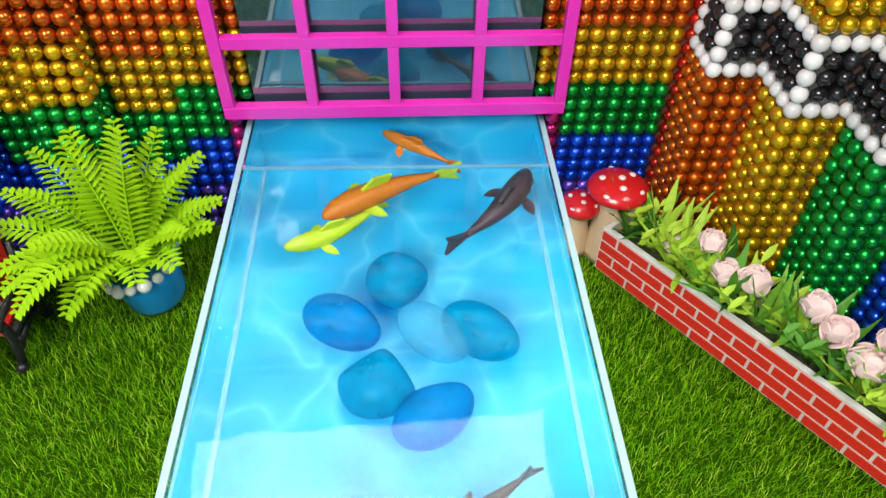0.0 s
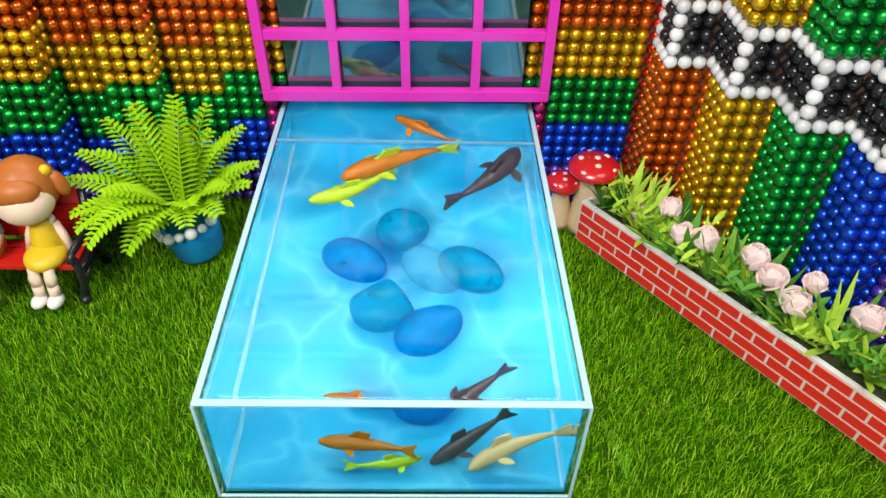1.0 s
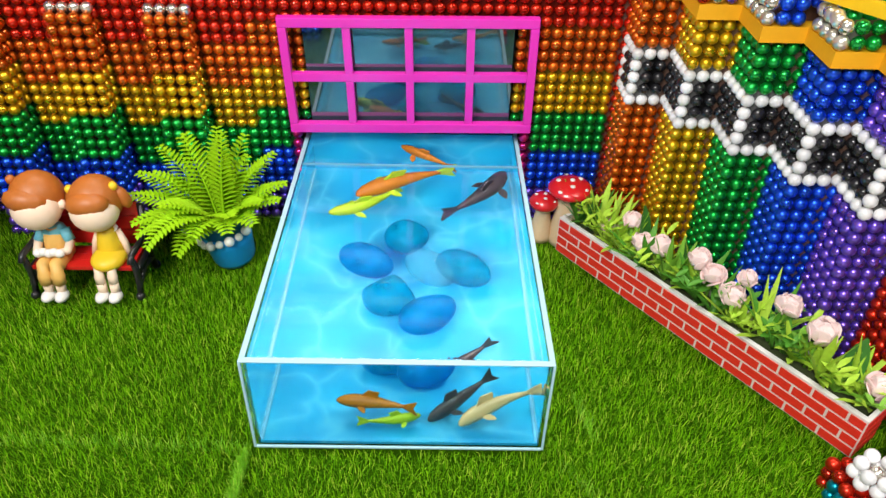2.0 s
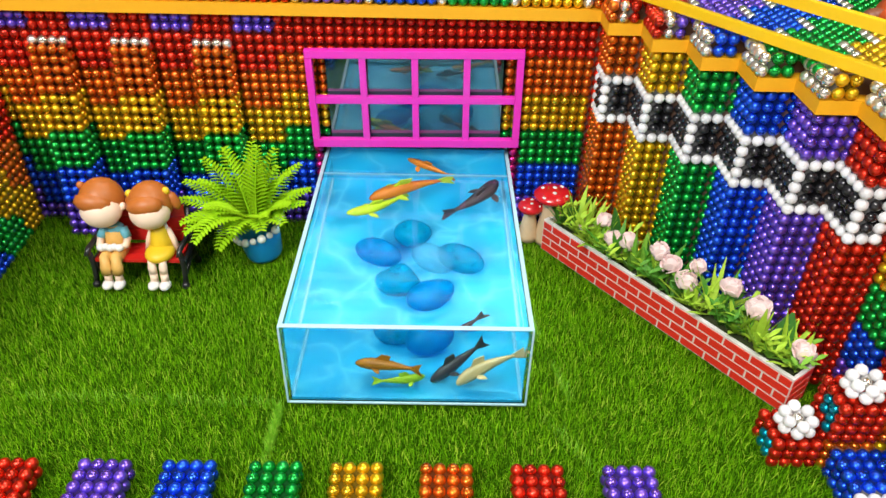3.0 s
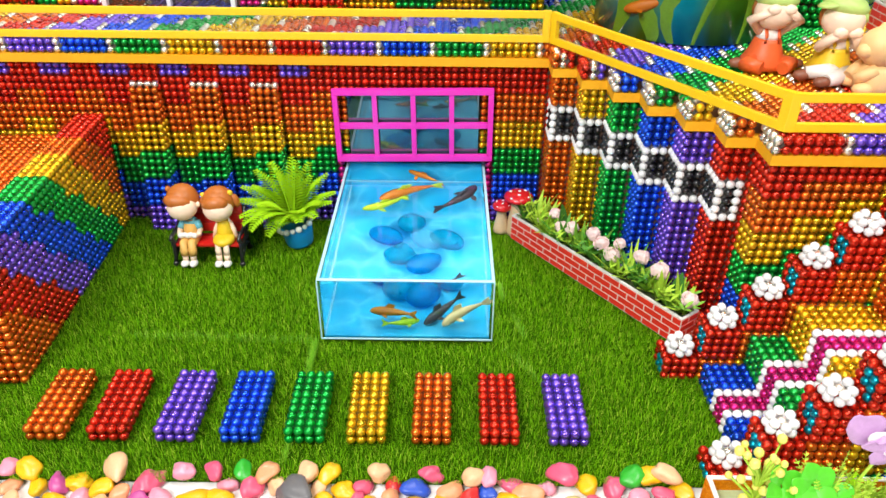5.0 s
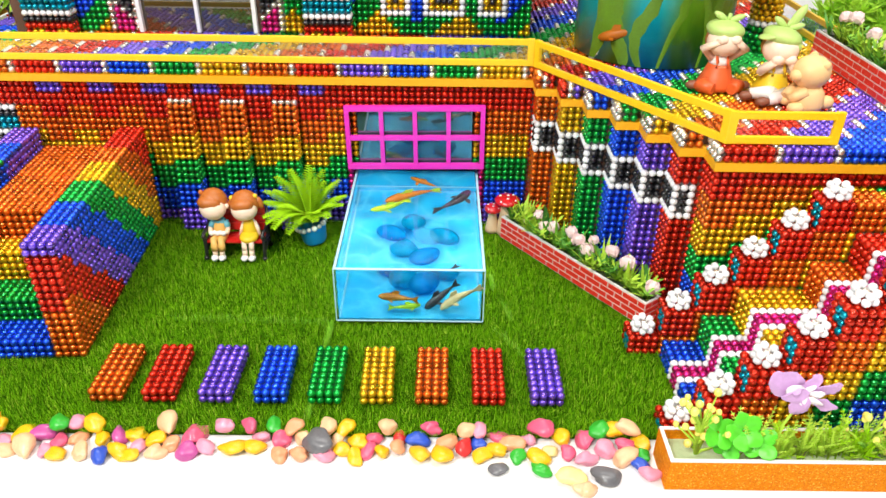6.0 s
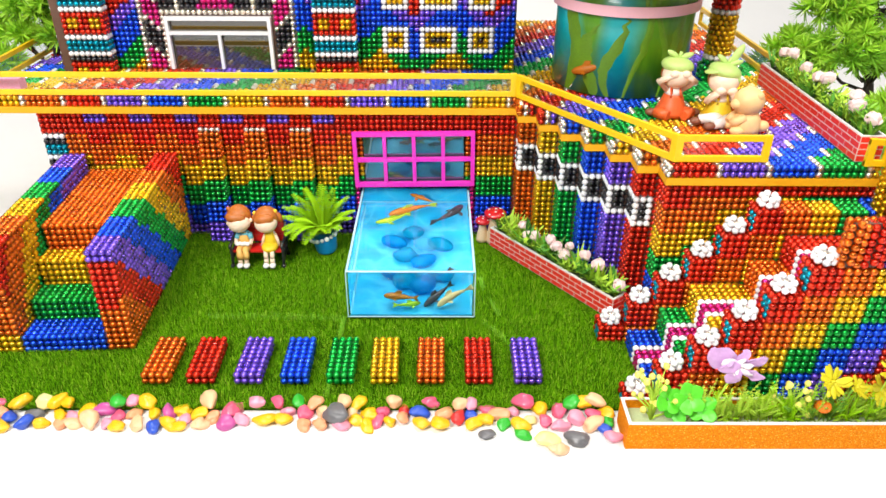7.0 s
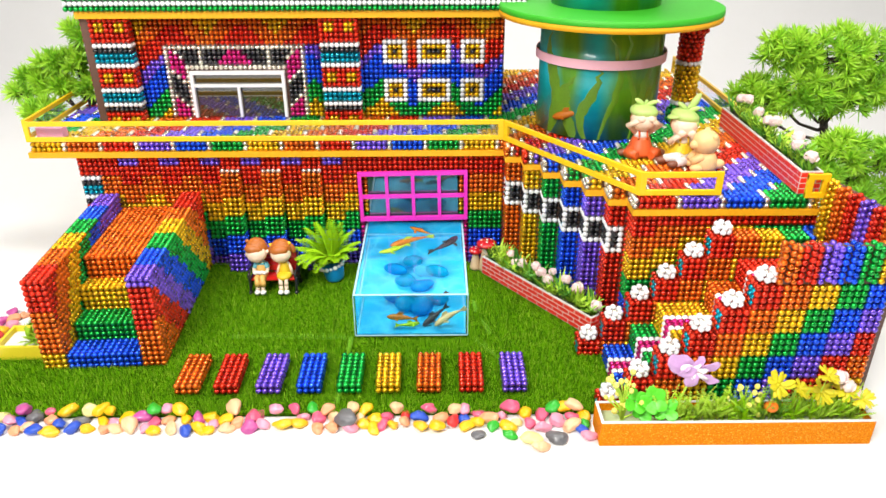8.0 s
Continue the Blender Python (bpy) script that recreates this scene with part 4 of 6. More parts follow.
def right_stairs():
    g = group_at("grand_staircase", 24, -20, 0, label="rainbow magnet ball staircase with stepped red side walls", category="staircase")
    rear_y, front_y = (-17.0, -15.0), (-24.5, -22.5)
    m = 0.26
    pts = []
    seq = ["red", "orange", "yellow", "green", "blue", "purple"]

    def wall_of(x0, ya, yb, count, zf, end_x, f, pts):
        for i in range(count):
            xa, top = x0 + 2.0 * i, zf + 2.0 * i
            xb = xa + 2.0 if i < count - 1 else end_x
            part("core", box((x0 + (xa - x0) * f + m, ya + m, 0), (x0 + (xb - x0) * f + (m if i < count - 1 else -m), yb - m, top * f - m)), core_shade, g)
            n = int(round((xb - xa) / 0.5))
            cols = int(round((yb - ya) / 0.5))
            low = max(0.0, top - 2.0) if i else 0.0
            for a in range(n):
                x = xa + 0.25 + 0.5 * a
                blk = a // 4
                for r in range(int(round(top / 0.5))):
                    z = top - 0.25 - 0.5 * r
                    c = seq[(r // 4 + blk) % 6]
                    pts.append((x, ya + 0.25, z, c))
                    if r < 8:
                        pts.append((x, yb - 0.25, z, c))
                for k in range(1, cols - 1):
                    pts.append((x, ya + 0.25 + 0.5 * k, top - 0.25, seq[blk % 6]))
            for r in range(1, int(round((top - low) / 0.5)) + 1):
                z = top - 0.25 - 0.5 * r
                for k in range(1, cols - 1):
                    c = "teal" if (k == 1 and r in (1, 2, 3)) or (k == 2 and r in (1, 2)) else "red"
                    if z > 0:
                        pts.append((xa + 0.25, ya + 0.25 + 0.5 * k, z, c))
        pts[:] = [(x0 + (x - x0) * f, y, z * f, c) for x, y, z, c in pts]
        balls(g, pts, 150, (18, -26, 5), (0.5 * f, 0.5, 0.5 * f))

    wall_of(14.1, rear_y[0], rear_y[1], 6, 1.5, 32.6, 0.975, [])
    wall_of(14.4, front_y[0], front_y[1], 6, 1.1, 33.9, 1.0, [])
    # treads climb to the right; a white and pink border runs up their front side
    treads = [(16.1, 1.5, "blue"), (18.2, 3.5, "green"), (20.1, 5.5, "yellow"), (23.9, 7.5, "orange"), (26.0, 9.5, "red"), (31.0, 11.0, "orange")]
    for k, (x, z, c) in enumerate(treads):
        xe = treads[k + 1][0] if k < 5 else 33.0
        part("core", box((x + m, front_y[1] - m, 0), (xe + m, rear_y[0] + m, z - m)), core_shade, g)
        low = treads[k - 1][1] if k else 0.0
        for j in range(11):
            y = rear_y[0] - 0.25 - 0.5 * j
            cc = c if j < 4 else "white" if j == 4 else "pink" if j in (5, 6) else "white" if j == 7 else c
            for a in range(int((xe - x) / 0.5) + 1):
                pts.append((x + 0.25 + 0.5 * a, y, z - 0.25, cc))
            for r in range(1, round((z - low) / 0.5) + (1 if k else 0)):
                pts.append((x + 0.25, y, z - 0.25 - 0.5 * r, cc))
    balls(g, pts, 150, (18, -26, 5))
    for i in range(6):
        magnet_flower(15.1 + 1.95 * i, -16.1, 1.46 + 1.95 * i)
        magnet_flower(15.4 + 2 * i, -23.5, 1.1 + 2 * i)


right_stairs()


def nested_parapet(a, b, z0, z1, cols, label, pitch, foot):
    """An upright parapet of nested balls between two plan points; each colour is a strip of three columns, its middle one proud."""
    a, b = Vector((*a, 0)), Vector((*b, 0))
    d = (b - a).normalized()
    out = Vector((d.y, -d.x, 0))
    g = group_at("ball_parapet", (a.x + b.x) / 2, (a.y + b.y) / 2, z0, label=label, category="parapet", group="ball parapets")
    turn = Matrix.Rotation(math.atan2(d.y, d.x), 4, "Z")
    mid, length = (a + b) / 2, (b - a).length
    bm = bmesh.new()
    add_box(bm, (mid.x - length / 2 + 0.45, mid.y - 0.2, foot), (mid.x + length / 2, mid.y + 0.2, z1 - 0.3), turn=turn)
    bmesh.ops.translate(bm, verts=bm.verts, vec=-out * 0.12)
    part("core", bm, core_shade, g)
    pts = []
    rows = int((z1 - z0 - 0.1) / 0.5)
    for k in range(int(length / pitch)):
        c = cols[min(k // 3, len(cols) - 1)]
        p = a + d * (0.25 + pitch * k)
        proud = 0.3 if k % 3 == 1 else 0.18
        for r in range(rows):
            z = z0 + 0.25 + 0.5 * r + (0.25 if k % 3 == 1 else 0)
            pts.append((p.x + out.x * proud, p.y + out.y * proud, z, c))
            if k == 0:
                pts.append((p.x - out.x * 0.23, p.y - out.y * 0.23, z + 0.25, c))
        pts.append((p.x - out.x * 0.25, p.y - out.y * 0.25, z0 + 0.5 * rows + (0.0 if k % 3 == 1 else -0.2), c))
    balls(g, pts, 120, (25, -24, 12))


nested_parapet((25.75, -24.1), (36.0, -24.1), 11.1, 14.35, ["orange", "red", "purple", "blue", "green", "yellow", "orange"], "parapet of nested magnet balls in orange to green strips", 0.47, 11.1)
nested_parapet((33.15, -14.6), (34.95, -22.8), 9.5, 15.3, ["yellow", "orange", "red", "purple", "red", "orange"], "corner parapet of nested magnet balls in yellow, red and purple strips", 0.43, 0.35)


# ---- house, upper floor ----
UY = 7.9


def tri(v, period):
    v = (v % period) / period
    return abs(v - 0.5) * 2


def wall_upper():
    core = bmesh.new()
    for lo, hi in (((-33.4, UY + 0.30, FLOOR), (-23.2, UY + 1.2, 24)), ((-13.4, UY + 0.30, FLOOR), (9.3, UY + 1.2, 24)), ((-23.2, UY + 0.30, 18.5), (-13.4, UY + 1.2, 24))):
        add_box(core, lo, hi)
    w = tagged(part("wall_upper", core, core_shade), "upper wall of magnet balls with zigzag rainbow hills", "wall", kind="structure")
    pts = []
    small = [(-3.15, 5), (0.35, 7), (4.85, 5)]
    for k in range(85):
        x = 9.05 - 0.5 * k
        for r in range(1, 22):
            z = 24.1 - 0.5 * (r - 0.5)
            if z < FLOOR:
                continue
            if -23.2 < x < -13.4 and z < 18.5:
                continue
            h = tri(x + 3.6, 7.0)
            v = r + 6.2 * h
            c = "yellow" if r < 5 and tri(x + 0.1, 7.0) > 0.35 + 0.15 * r else "orange" if v < 8 else "red" if v < 12 else "purple" if v < 14.5 else "blue" if v < 19.8 else "green" if v < 23.8 else "yellow"
            if -25.9 < x < -11.4 and z < 20.95:
                i, j = int((x + 25.9) / 0.5), int((20.95 - z) / 0.5)
                ring = min(i, 28 - i, j)
                side = min(i, 28 - i)
                if j < 4 and side > 3:
                    far = abs(i - 14)
                    c = "pink" if far < j + 1 else "silver" if far == 7 else "black"
                else:
                    v = j - side + 41
                    c = "silver" if v % 5 == 0 else "pink" if v // 5 % 2 == 0 else "black"
                if ring in (0, 4):
                    c = "silver"
            for sx, wd in small:
                for sz in (21.6, 17.6):
                    i, j = int(math.floor((x - sx) / 0.5)), int(math.floor((sz - z) / 0.5))
                    if 0 <= i < wd and 0 <= j < 5:
                        ring = min(i, wd - 1 - i, j, 4 - j)
                        c = "white" if ring == 0 else "yellow" if ring == 1 else "black"
            pts.append((x, UY + 0.25, z, c))
    balls(w, pts, 280, (0, 0, 16))
    # east flank of the upper floor
    tagged(part("wall_upper_east", box((9.0, UY + 1.2, FLOOR), (9.28, 28.0, 24)), core_shade), "dark side wall of the upper floor", "wall", kind="structure")


wall_upper()


def wall_pilaster(x0, spare):
    g = group_at("wall_pilaster", x0 + 2, UY - 0.7, FLOOR, label="striped pilaster of red, white, black and teal magnet balls", category="pilaster", group="wall pilasters")
    part("core", box((x0 + 0.26 - 0.5 * spare, UY - 1.2, FLOOR), (x0 + 3.8, UY + 0.2, 24)), core_shade, g)
    bands = ["red"] * 5 + ["white", "black", "teal", "teal", "white"] + ["red"] * 4 + ["white", "teal", "teal", "white", "black"] + ["red"] * 3
    pts = []
    for r, c in enumerate(bands):
        z = 24.1 - 0.25 - 0.5 * r
        if z < FLOOR:
            continue
        for k in range(-spare, 8):
            cc = c
            if c == "red" and k in (1, 2, 5, 6) and r in (1, 2, 11, 12, 20, 21):
                cc = "yellow"
            back = max(0, -k)
            pts.append((x0 + 0.25 + 0.5 * k, UY - 1.25 + 0.3 * back, z - 0.2 * back, cc))
        for j in range(1, 3):
            pts += [(x0 + 0.25 - 0.5 * spare, UY - 1.25 + 0.5 * j, z, c), (x0 + 3.75, UY - 1.25 + 0.5 * j, z, c)]
    balls(g, pts, 120, (0, 0, 16))


wall_pilaster(-32.1, 2)
wall_pilaster(-9.4, 0)


def upper_window():
    g = group_at("window_2", -18.3, UY, FLOOR, label="white framed window with dark reflecting glass", category="window", kind="structure")
    x0, x1, z0, z1, y0, y1 = -23.2, -13.4, FLOOR, 18.5, UY - 0.25, UY + 0.25
    part("frame_top", box((x0, y0, z1 - 0.34), (x1, y1, z1), 0.04), frame_white, g)
    for x in (x0, x1 - 0.34):
        part("frame_side", box((x, y0, z0), (x + 0.34, y1, z1 - 0.34), 0.04), frame_white, g)
    part("transom", box((x0 + 0.34, y0 + 0.05, 16.85), (x1 - 0.34, y1, 17.15), 0.03), frame_white, g)
    part("mullion", box((-18.45, y0 + 0.05, z0), (-18.15, y1, 16.85), 0.03), frame_white, g)
    part("glass_sheet", box((x0 + 0.3, UY + 0.3, z0), (x1 - 0.3, UY + 0.4, z1 - 0.3)), brown_reflection, g, "dark reflecting glass")


upper_window()


def roof():
    bm = box((-33.0, UY - 1.7, 24.05), (11.0, 30.0, 24.75), 0.05)
    r = tagged(part("roof", bm, trim_yellow), "flat roof with a yellow edge board under green and white balls", "roof", kind="structure")
    part("core", box((-33.3, UY - 1.65, 24.78), (11.1, 29.5, 25.9)), core_shade, r)
    pts = []
    for k in range(90):
        x = -33.6 + 0.5 * k
        for j, c in enumerate(("green", "white", "green")):
            pts.append((x, UY - 1.9, 25.0 + 0.5 * j, c))
        for j in range(3):
            pts.append((x, UY - 1.4 + 0.5 * j, 26.0, ("white", "green", "white")[j]))
    balls(r, pts, 100, (0, 0, 20))


roof()


# ---- the round tank on the balcony ----
def round_tank():
    cx, cy, r = 18.65, 5.5, 6.1
    g = group_at("round_tank", cx, cy, FLOOR, label="tall round aquarium with teal water and green weed", category="aquarium")
    bm = bmesh.new()
    add_lathe(bm, [(r - 0.1, 0.0), (r - 0.1, 11.4)], (cx, cy, FLOOR), 48)
    part("water_print", bm, tank_print, g)
    bm = bmesh.new()
    prof = [(r + 0.2, 6.8), (r + 0.27, 6.8), (r + 0.27, 7.65), (r + 0.2, 7.65), (r + 0.2, 6.8)]
    add_lathe(bm, prof, (cx, cy, FLOOR), 120, cap=False)
    for f in bm.faces:
        f.smooth = False
    part("ribbon", bm, ribbon_pink, g, "pink band round the tank")
    rng = random.Random(5)
    for k in range(7):
        a0, h, w0 = radians(-150 + k * 19 + rng.uniform(-4, 4)), rng.uniform(5.0, 11.2), rng.uniform(0.6, 1.9)
        bm = bmesh.new()
        rows = []
        for q in range(17):
            u = q / 16
            a = a0 + 0.12 * math.sin(u * 5 + k * 1.7) + 0.1 * u * (rng.random() - 0.3)
            w = w0 * math.sin(math.pi * (0.12 + 0.85 * u)) * (1 + 0.12 * math.sin(u * 11 + k)) / r / 2
            rows.append([bm.verts.new((cx + rr * math.cos(a + s * w), cy + rr * math.sin(a + s * w), FLOOR + 0.05 + h * u)) for s, rr in ((-1, r - 0.09), (0, r - 0.02), (1, r - 0.09))])
        for p, q in zip(rows, rows[1:]):
            for i in (0, 1):
                bm.faces.new((p[i], p[i + 1], q[i + 1], q[i])).smooth = True
        part("weed", bm, weed_olive, g)
    disc = group_at("shade_disc", cx + 0.4, 5.3, 24.6, label="round green foam canopy with a yellow rim", category="canopy")
    bm = bmesh.new()
    add_lathe(bm, [(10.6, 0.0), (10.6, 0.5)], (cx + 0.4, 5.3, 24.5), 64)
    part("rim", bm, trim_yellow, disc)
    bm = bmesh.new()
    add_lathe(bm, [(10.6, 0.5), (10.65, 0.55), (10.6, 1.0), (10.5, 1.05)], (cx + 0.4, 5.3, 24.5), 64)
    part("top", bm, disc_green, disc)
    bm = bmesh.new()
    add_lathe(bm, [(5.2, 25.55 - 24.5), (5.2, 9.0)], (cx, cy, 24.5), 48)
    part("upper_water_print", bm, tank_print, g)


round_tank()


# placed to fit the camera's view, half out of the opaque print
fish((15.1, 0.58, FLOOR + 2.3), 152, 3.6, fish_orange, fish_orange, -0.45, 18, label="orange fish half sunk in the round tank print")


def round_post():
    cx, cy = 27.6, 5.6
    g = group_at("round_post", cx, cy, FLOOR, label="round post of red, yellow and green magnet balls", category="post")
    bm = bmesh.new()
    add_lathe(bm, [(0.85, 0), (0.85, 10.8)], (cx, cy, FLOOR), 20)
    part("core", bm, core_shade, g)
    pts = []
    rows = 24
    for r in range(rows):
        z = FLOOR + 0.25 + 0.45 * r
        c = "red" if r > 13 else "white" if r in (13, 4) else "yellow" if r > 4 else "green"
        rad = 1.35 if r < 3 or r > 19 else 1.02
        n = 13 if rad < 1.2 else 17
        pts += [(cx + rad * math.cos((k + 0.5 * (r % 2)) * math.tau / n), cy + rad * math.sin((k + 0.5 * (r % 2)) * math.tau / n), z, c) for k in range(n)]
    balls(g, pts, 160, (20, -10, 18))


round_post()


# ---- plants ----
def peony(at, r, mats=None, name="blossom", parent=None, rng=random):
    """A round bloom of cupped, overlapping petals."""
    bm = bmesh.new()
    at = Vector(at)
    add_ball(bm, at + Vector((0, 0, r * 0.1)), r * 0.4, 0, sub=2)
    for ring, n, tilt, s in ((0, 3, 58, 0.8), (1, 5, 28, 1.0), (2, 6, 2, 1.1), (3, 5, -28, 1.0)):
        for k in range(n):
            a = (k + ring * 0.5) * math.tau / n + rng.uniform(-0.15, 0.15)
            t = radians(tilt + rng.uniform(-8, 8))
            out = Vector((math.cos(a) * math.cos(t), math.sin(a) * math.cos(t), math.sin(t)))
            turn = out.to_track_quat("Z", "Y").to_matrix().to_4x4()
            cup = turn @ Matrix.Rotation(radians(rng.uniform(-22, 22)), 4, "X") @ Matrix.Rotation(radians(rng.uniform(-22, 22)), 4, "Y")
            add_ball(bm, at + out * r * (0.42 + 0.11 * ring), r * 0.5 * s, 0, (1.0, 0.9, 0.14), cup, 2)
    return part(name, bm, mats or bloom_pink, parent)


def crumple(bm, much):
    """Uneven, slightly curled petals."""
    for v in bm.verts:
        v.co += noise.noise_vector(v.co * 1.6) * much + noise.noise_vector(v.co * 4.0) * much * 0.3


def tuft(bm, at, n, length, width, rng, mat=0, spread=0.9):
    for _ in range(n):
        a, e = rng.uniform(0, math.tau), rng.uniform(0.35, 1.35)
        l = length * rng.uniform(0.6, 1.15)
        tip = Vector(at) + Vector((math.cos(a) * math.cos(e) * spread, math.sin(a) * math.cos(e) * spread, math.sin(e))) * l
        add_leaf(bm, at, tip, width * rng.uniform(0.7, 1.3), 0.25 * l * rng.random(), mat, 3)


def sprig(bm, a, b):
    """A thin feathery twig with short paired leaflets."""
    a, b = Vector(a), Vector(b)
    d = b - a
    add_tube(bm, [a, a.lerp(b, 0.5) + Vector((0, 0, 0.1)), b], [0.04, 0.03, 0.02], 4)
    side = d.cross(Vector((0, 1, 0.3))).normalized()
    for s in range(3, 11):
        p = a.lerp(b, s / 11)
        for g in (-1, 1):
            add_leaf(bm, p, p + (side * g * 0.8 + d.normalized() * 0.7) * 0.34 * (1.2 - 0.07 * s), 0.1, 0.0, 0, 2)


def brick_planter(name, a, b, width, z0, z1, courses, brick, label, flowers, seed, lean_leaf=True):
    """A long trough clad with red bricks in cream joints, planted with pale peonies."""
    rng = random.Random(seed)
    a, b = Vector((*a, 0)), Vector((*b, 0))
    d = (b - a).normalized()
    length = (b - a).length
    n = Vector((d.y, -d.x, 0))
    turn = Matrix.Rotation(math.atan2(d.y, d.x), 4, "Z")
    mid = (a + b) / 2 - n * width / 2
    g = group_at(name, mid.x, mid.y, z0, label=label, category="planter", group="brick planters")
    H = z1 - z0
    base = Matrix.Translation((mid.x, mid.y, z0)) @ turn

    def block(pname, lo, hi, mat, bevel=0.0):
        bm = bmesh.new()
        add_box(bm, lo, hi, bevel)
        bmesh.ops.transform(bm, matrix=base, verts=bm.verts)
        return part(pname, bm, mat, g)

    w, L = width / 2, length / 2
    t = 0.16
    block("long_side", (-L, -w, 0), (L, -w + t, H - 0.03), mortar)
    block("long_side", (-L, w - t, 0), (L, w, H - 0.03), mortar)
    block("end", (-L, -w + t, 0), (-L + t, w - t, H - 0.03), mortar)
    block("end", (L - t, -w + t, 0), (L, w - t, H - 0.03), mortar)
    for lo, hi in (((-L, -w, H - 0.03), (L, -w + t + 0.04, H + 0.02)), ((-L, w - t - 0.04, H - 0.03), (L, w, H + 0.02)), ((-L, -w + t + 0.04, H - 0.03), (-L + t, w - t - 0.04, H + 0.02)), ((L - t, -w + t + 0.04, H - 0.03), (L, w - t - 0.04, H + 0.02))):
        block("rim", lo, hi, planter_white, 0.015)
    block("soil", (-L + t, -w + t, 0.1), (L - t, w - t, H - 0.35), soil)
    ch = (H - 0.05) / courses
    j = 0.045

    def clad(span, offset_turn):
        for c in range(courses):
            s = -span / 2 - (brick / 2 if c % 2 else 0)
            while s < span / 2:
                lo, hi = max(s, -span / 2), min(s + brick, span / 2)
                if hi - lo > 0.15:
                    key = (round(hi - lo, 2), round(ch, 3), name)
                    if key not in BRICKS:
                        bm = bmesh.new()
                        hx, hz = (hi - lo) / 2 - j, ch / 2 - j
                        f0 = [(-hx, 0.0, -hz), (hx, 0.0, -hz), (hx, 0.0, hz), (-hx, 0.0, hz)]
                        f1 = [(x * 0.985, -0.025, z * 0.97) for x, _, z in f0]
                        va, vb = [bm.verts.new(Vector(p) * C) for p in f0], [bm.verts.new(Vector(p) * C) for p in f1]
                        bm.faces.new(vb)
                        for k in range(4):
                            bm.faces.new((va[k], va[(k + 1) % 4], vb[(k + 1) % 4], vb[k]))
                        me = bpy.data.meshes.new("brick")
                        bm.to_mesh(me)
                        bm.free()
                        me.materials.append(brick_red)
                        BRICKS[key] = me
                    ob = new("brick", BRICKS[key])
                    ob.parent = g
                    m = turn @ offset_turn @ Matrix.Translation(((lo + hi) / 2, 0, ch * (c + 0.5)))
                    ob.matrix_basis = Matrix.Translation(m.translation * C) @ m.to_3x3().to_4x4()
                s += brick

    clad(length, Matrix.Translation((0, -w - 0.001, 0)))
    clad(length, Matrix.Translation((0, w + 0.001, 0)) @ Matrix.Rotation(math.pi, 4, "Z"))
    clad(width, Matrix.Translation((-L - 0.001, 0, 0)) @ Matrix.Rotation(-math.pi / 2, 4, "Z"))
    clad(width, Matrix.Translation((L + 0.001, 0, 0)) @ Matrix.Rotation(math.pi / 2, 4, "Z"))
    # foliage: narrow tufts and leafy sprigs in three greens, with bare soil between them
    back = base.inverted()

    def keep_in(bm):
        for v in bm.verts:
            q = back @ v.co
            if q.z < H + 0.3:
                q.y = min(max(q.y, -w + t + 0.05), w - t - 0.05)
                q.x = min(max(q.x, -L + t + 0.05), L - t - 0.05)
                v.co = base @ q

    clumps = int(length * 2.7)
    for k in range(clumps):
        s = -L + 0.5 + (length - 1.0) * k / (clumps - 1)
        p = base @ Vector((s, rng.uniform(-w * 0.3, w * 0.5), H - 0.35))
        bm = bmesh.new()
        if k % 3 == 1:
            for _ in range(3):
                a, e, l = rng.uniform(0, math.tau), rng.uniform(0.7, 1.4), rng.uniform(1.1, 1.9)
                tip = p + Vector((math.cos(a) * math.cos(e), math.sin(a) * math.cos(e), math.sin(e))) * l
                add_tube(bm, [p, p.lerp(tip, 0.5) + Vector((0, 0, 0.08)), tip], [0.045, 0.04, 0.02], 5)
                for i in range(3, 9):
                    q = p.lerp(tip, i / 8)
                    b2 = i * 2.4 + rng.uniform(-0.4, 0.4)
                    add_leaf(bm, q, q + Vector((math.cos(b2), math.sin(b2), rng.uniform(0.3, 0.9))) * rng.uniform(0.4, 0.62), 0.24, 0.06, steps=3)
        else:
            tuft(bm, p, 11, rng.uniform(1.7, 3.2) * (1.0 if lean_leaf else 0.75), 0.27, rng, spread=0.75)
        keep_in(bm)
        part("foliage", bm, rng.choice([leaf_mid, leaf_lime, leaf_lime, leaf_lime, leaf_grass]), g)
    for s, lat, dz, r in flowers:
        p = base @ Vector((-L + s * length, lat, H + dz + 0.25))
        bm = bmesh.new()
        q = base @ Vector((min(max(-L + s * length + rng.uniform(-0.2, 0.2), -L + 0.4), L - 0.4), lat * 0.6, H - 0.4))
        add_tube(bm, [q, (p + q) / 2 + Vector((0.05, 0.05, 0)), p], 0.06, 6)
        for _ in range(4):
            a = rng.uniform(0, math.tau)
            add_leaf(bm, p - Vector((0, 0, r * 0.5)), p + Vector((math.cos(a) * r * 1.35, math.sin(a) * r * 1.35, -r * 0.35)), 0.2, 0.1, steps=3)
        stem = part("stem", bm, leaf_mid, g)
        peony(p, r * 1.14, None, "blossom", stem, rng)
    for s, h, lat in ((0.27, 2.6, 0.3), (0.05, 1.7, 0.2), (0.09, 1.5, 0.0), (0.9, 2.2, 0.35), (0.4, 1.7, 0.4)) if lean_leaf else ((0.5, 1.8, 0.0), (0.9, 1.9, 0.2)):
        p = base @ Vector((-L + s * length, lat, H - 0.3))
        bm = bmesh.new()
        add_leaf(bm, p, p + Vector((rng.uniform(-0.3, 0.3), 0.3, h)), 0.8 if h > 2 else 0.5, 0.1, steps=6)
        part("broad_leaf", bm, leaf_dark, g)


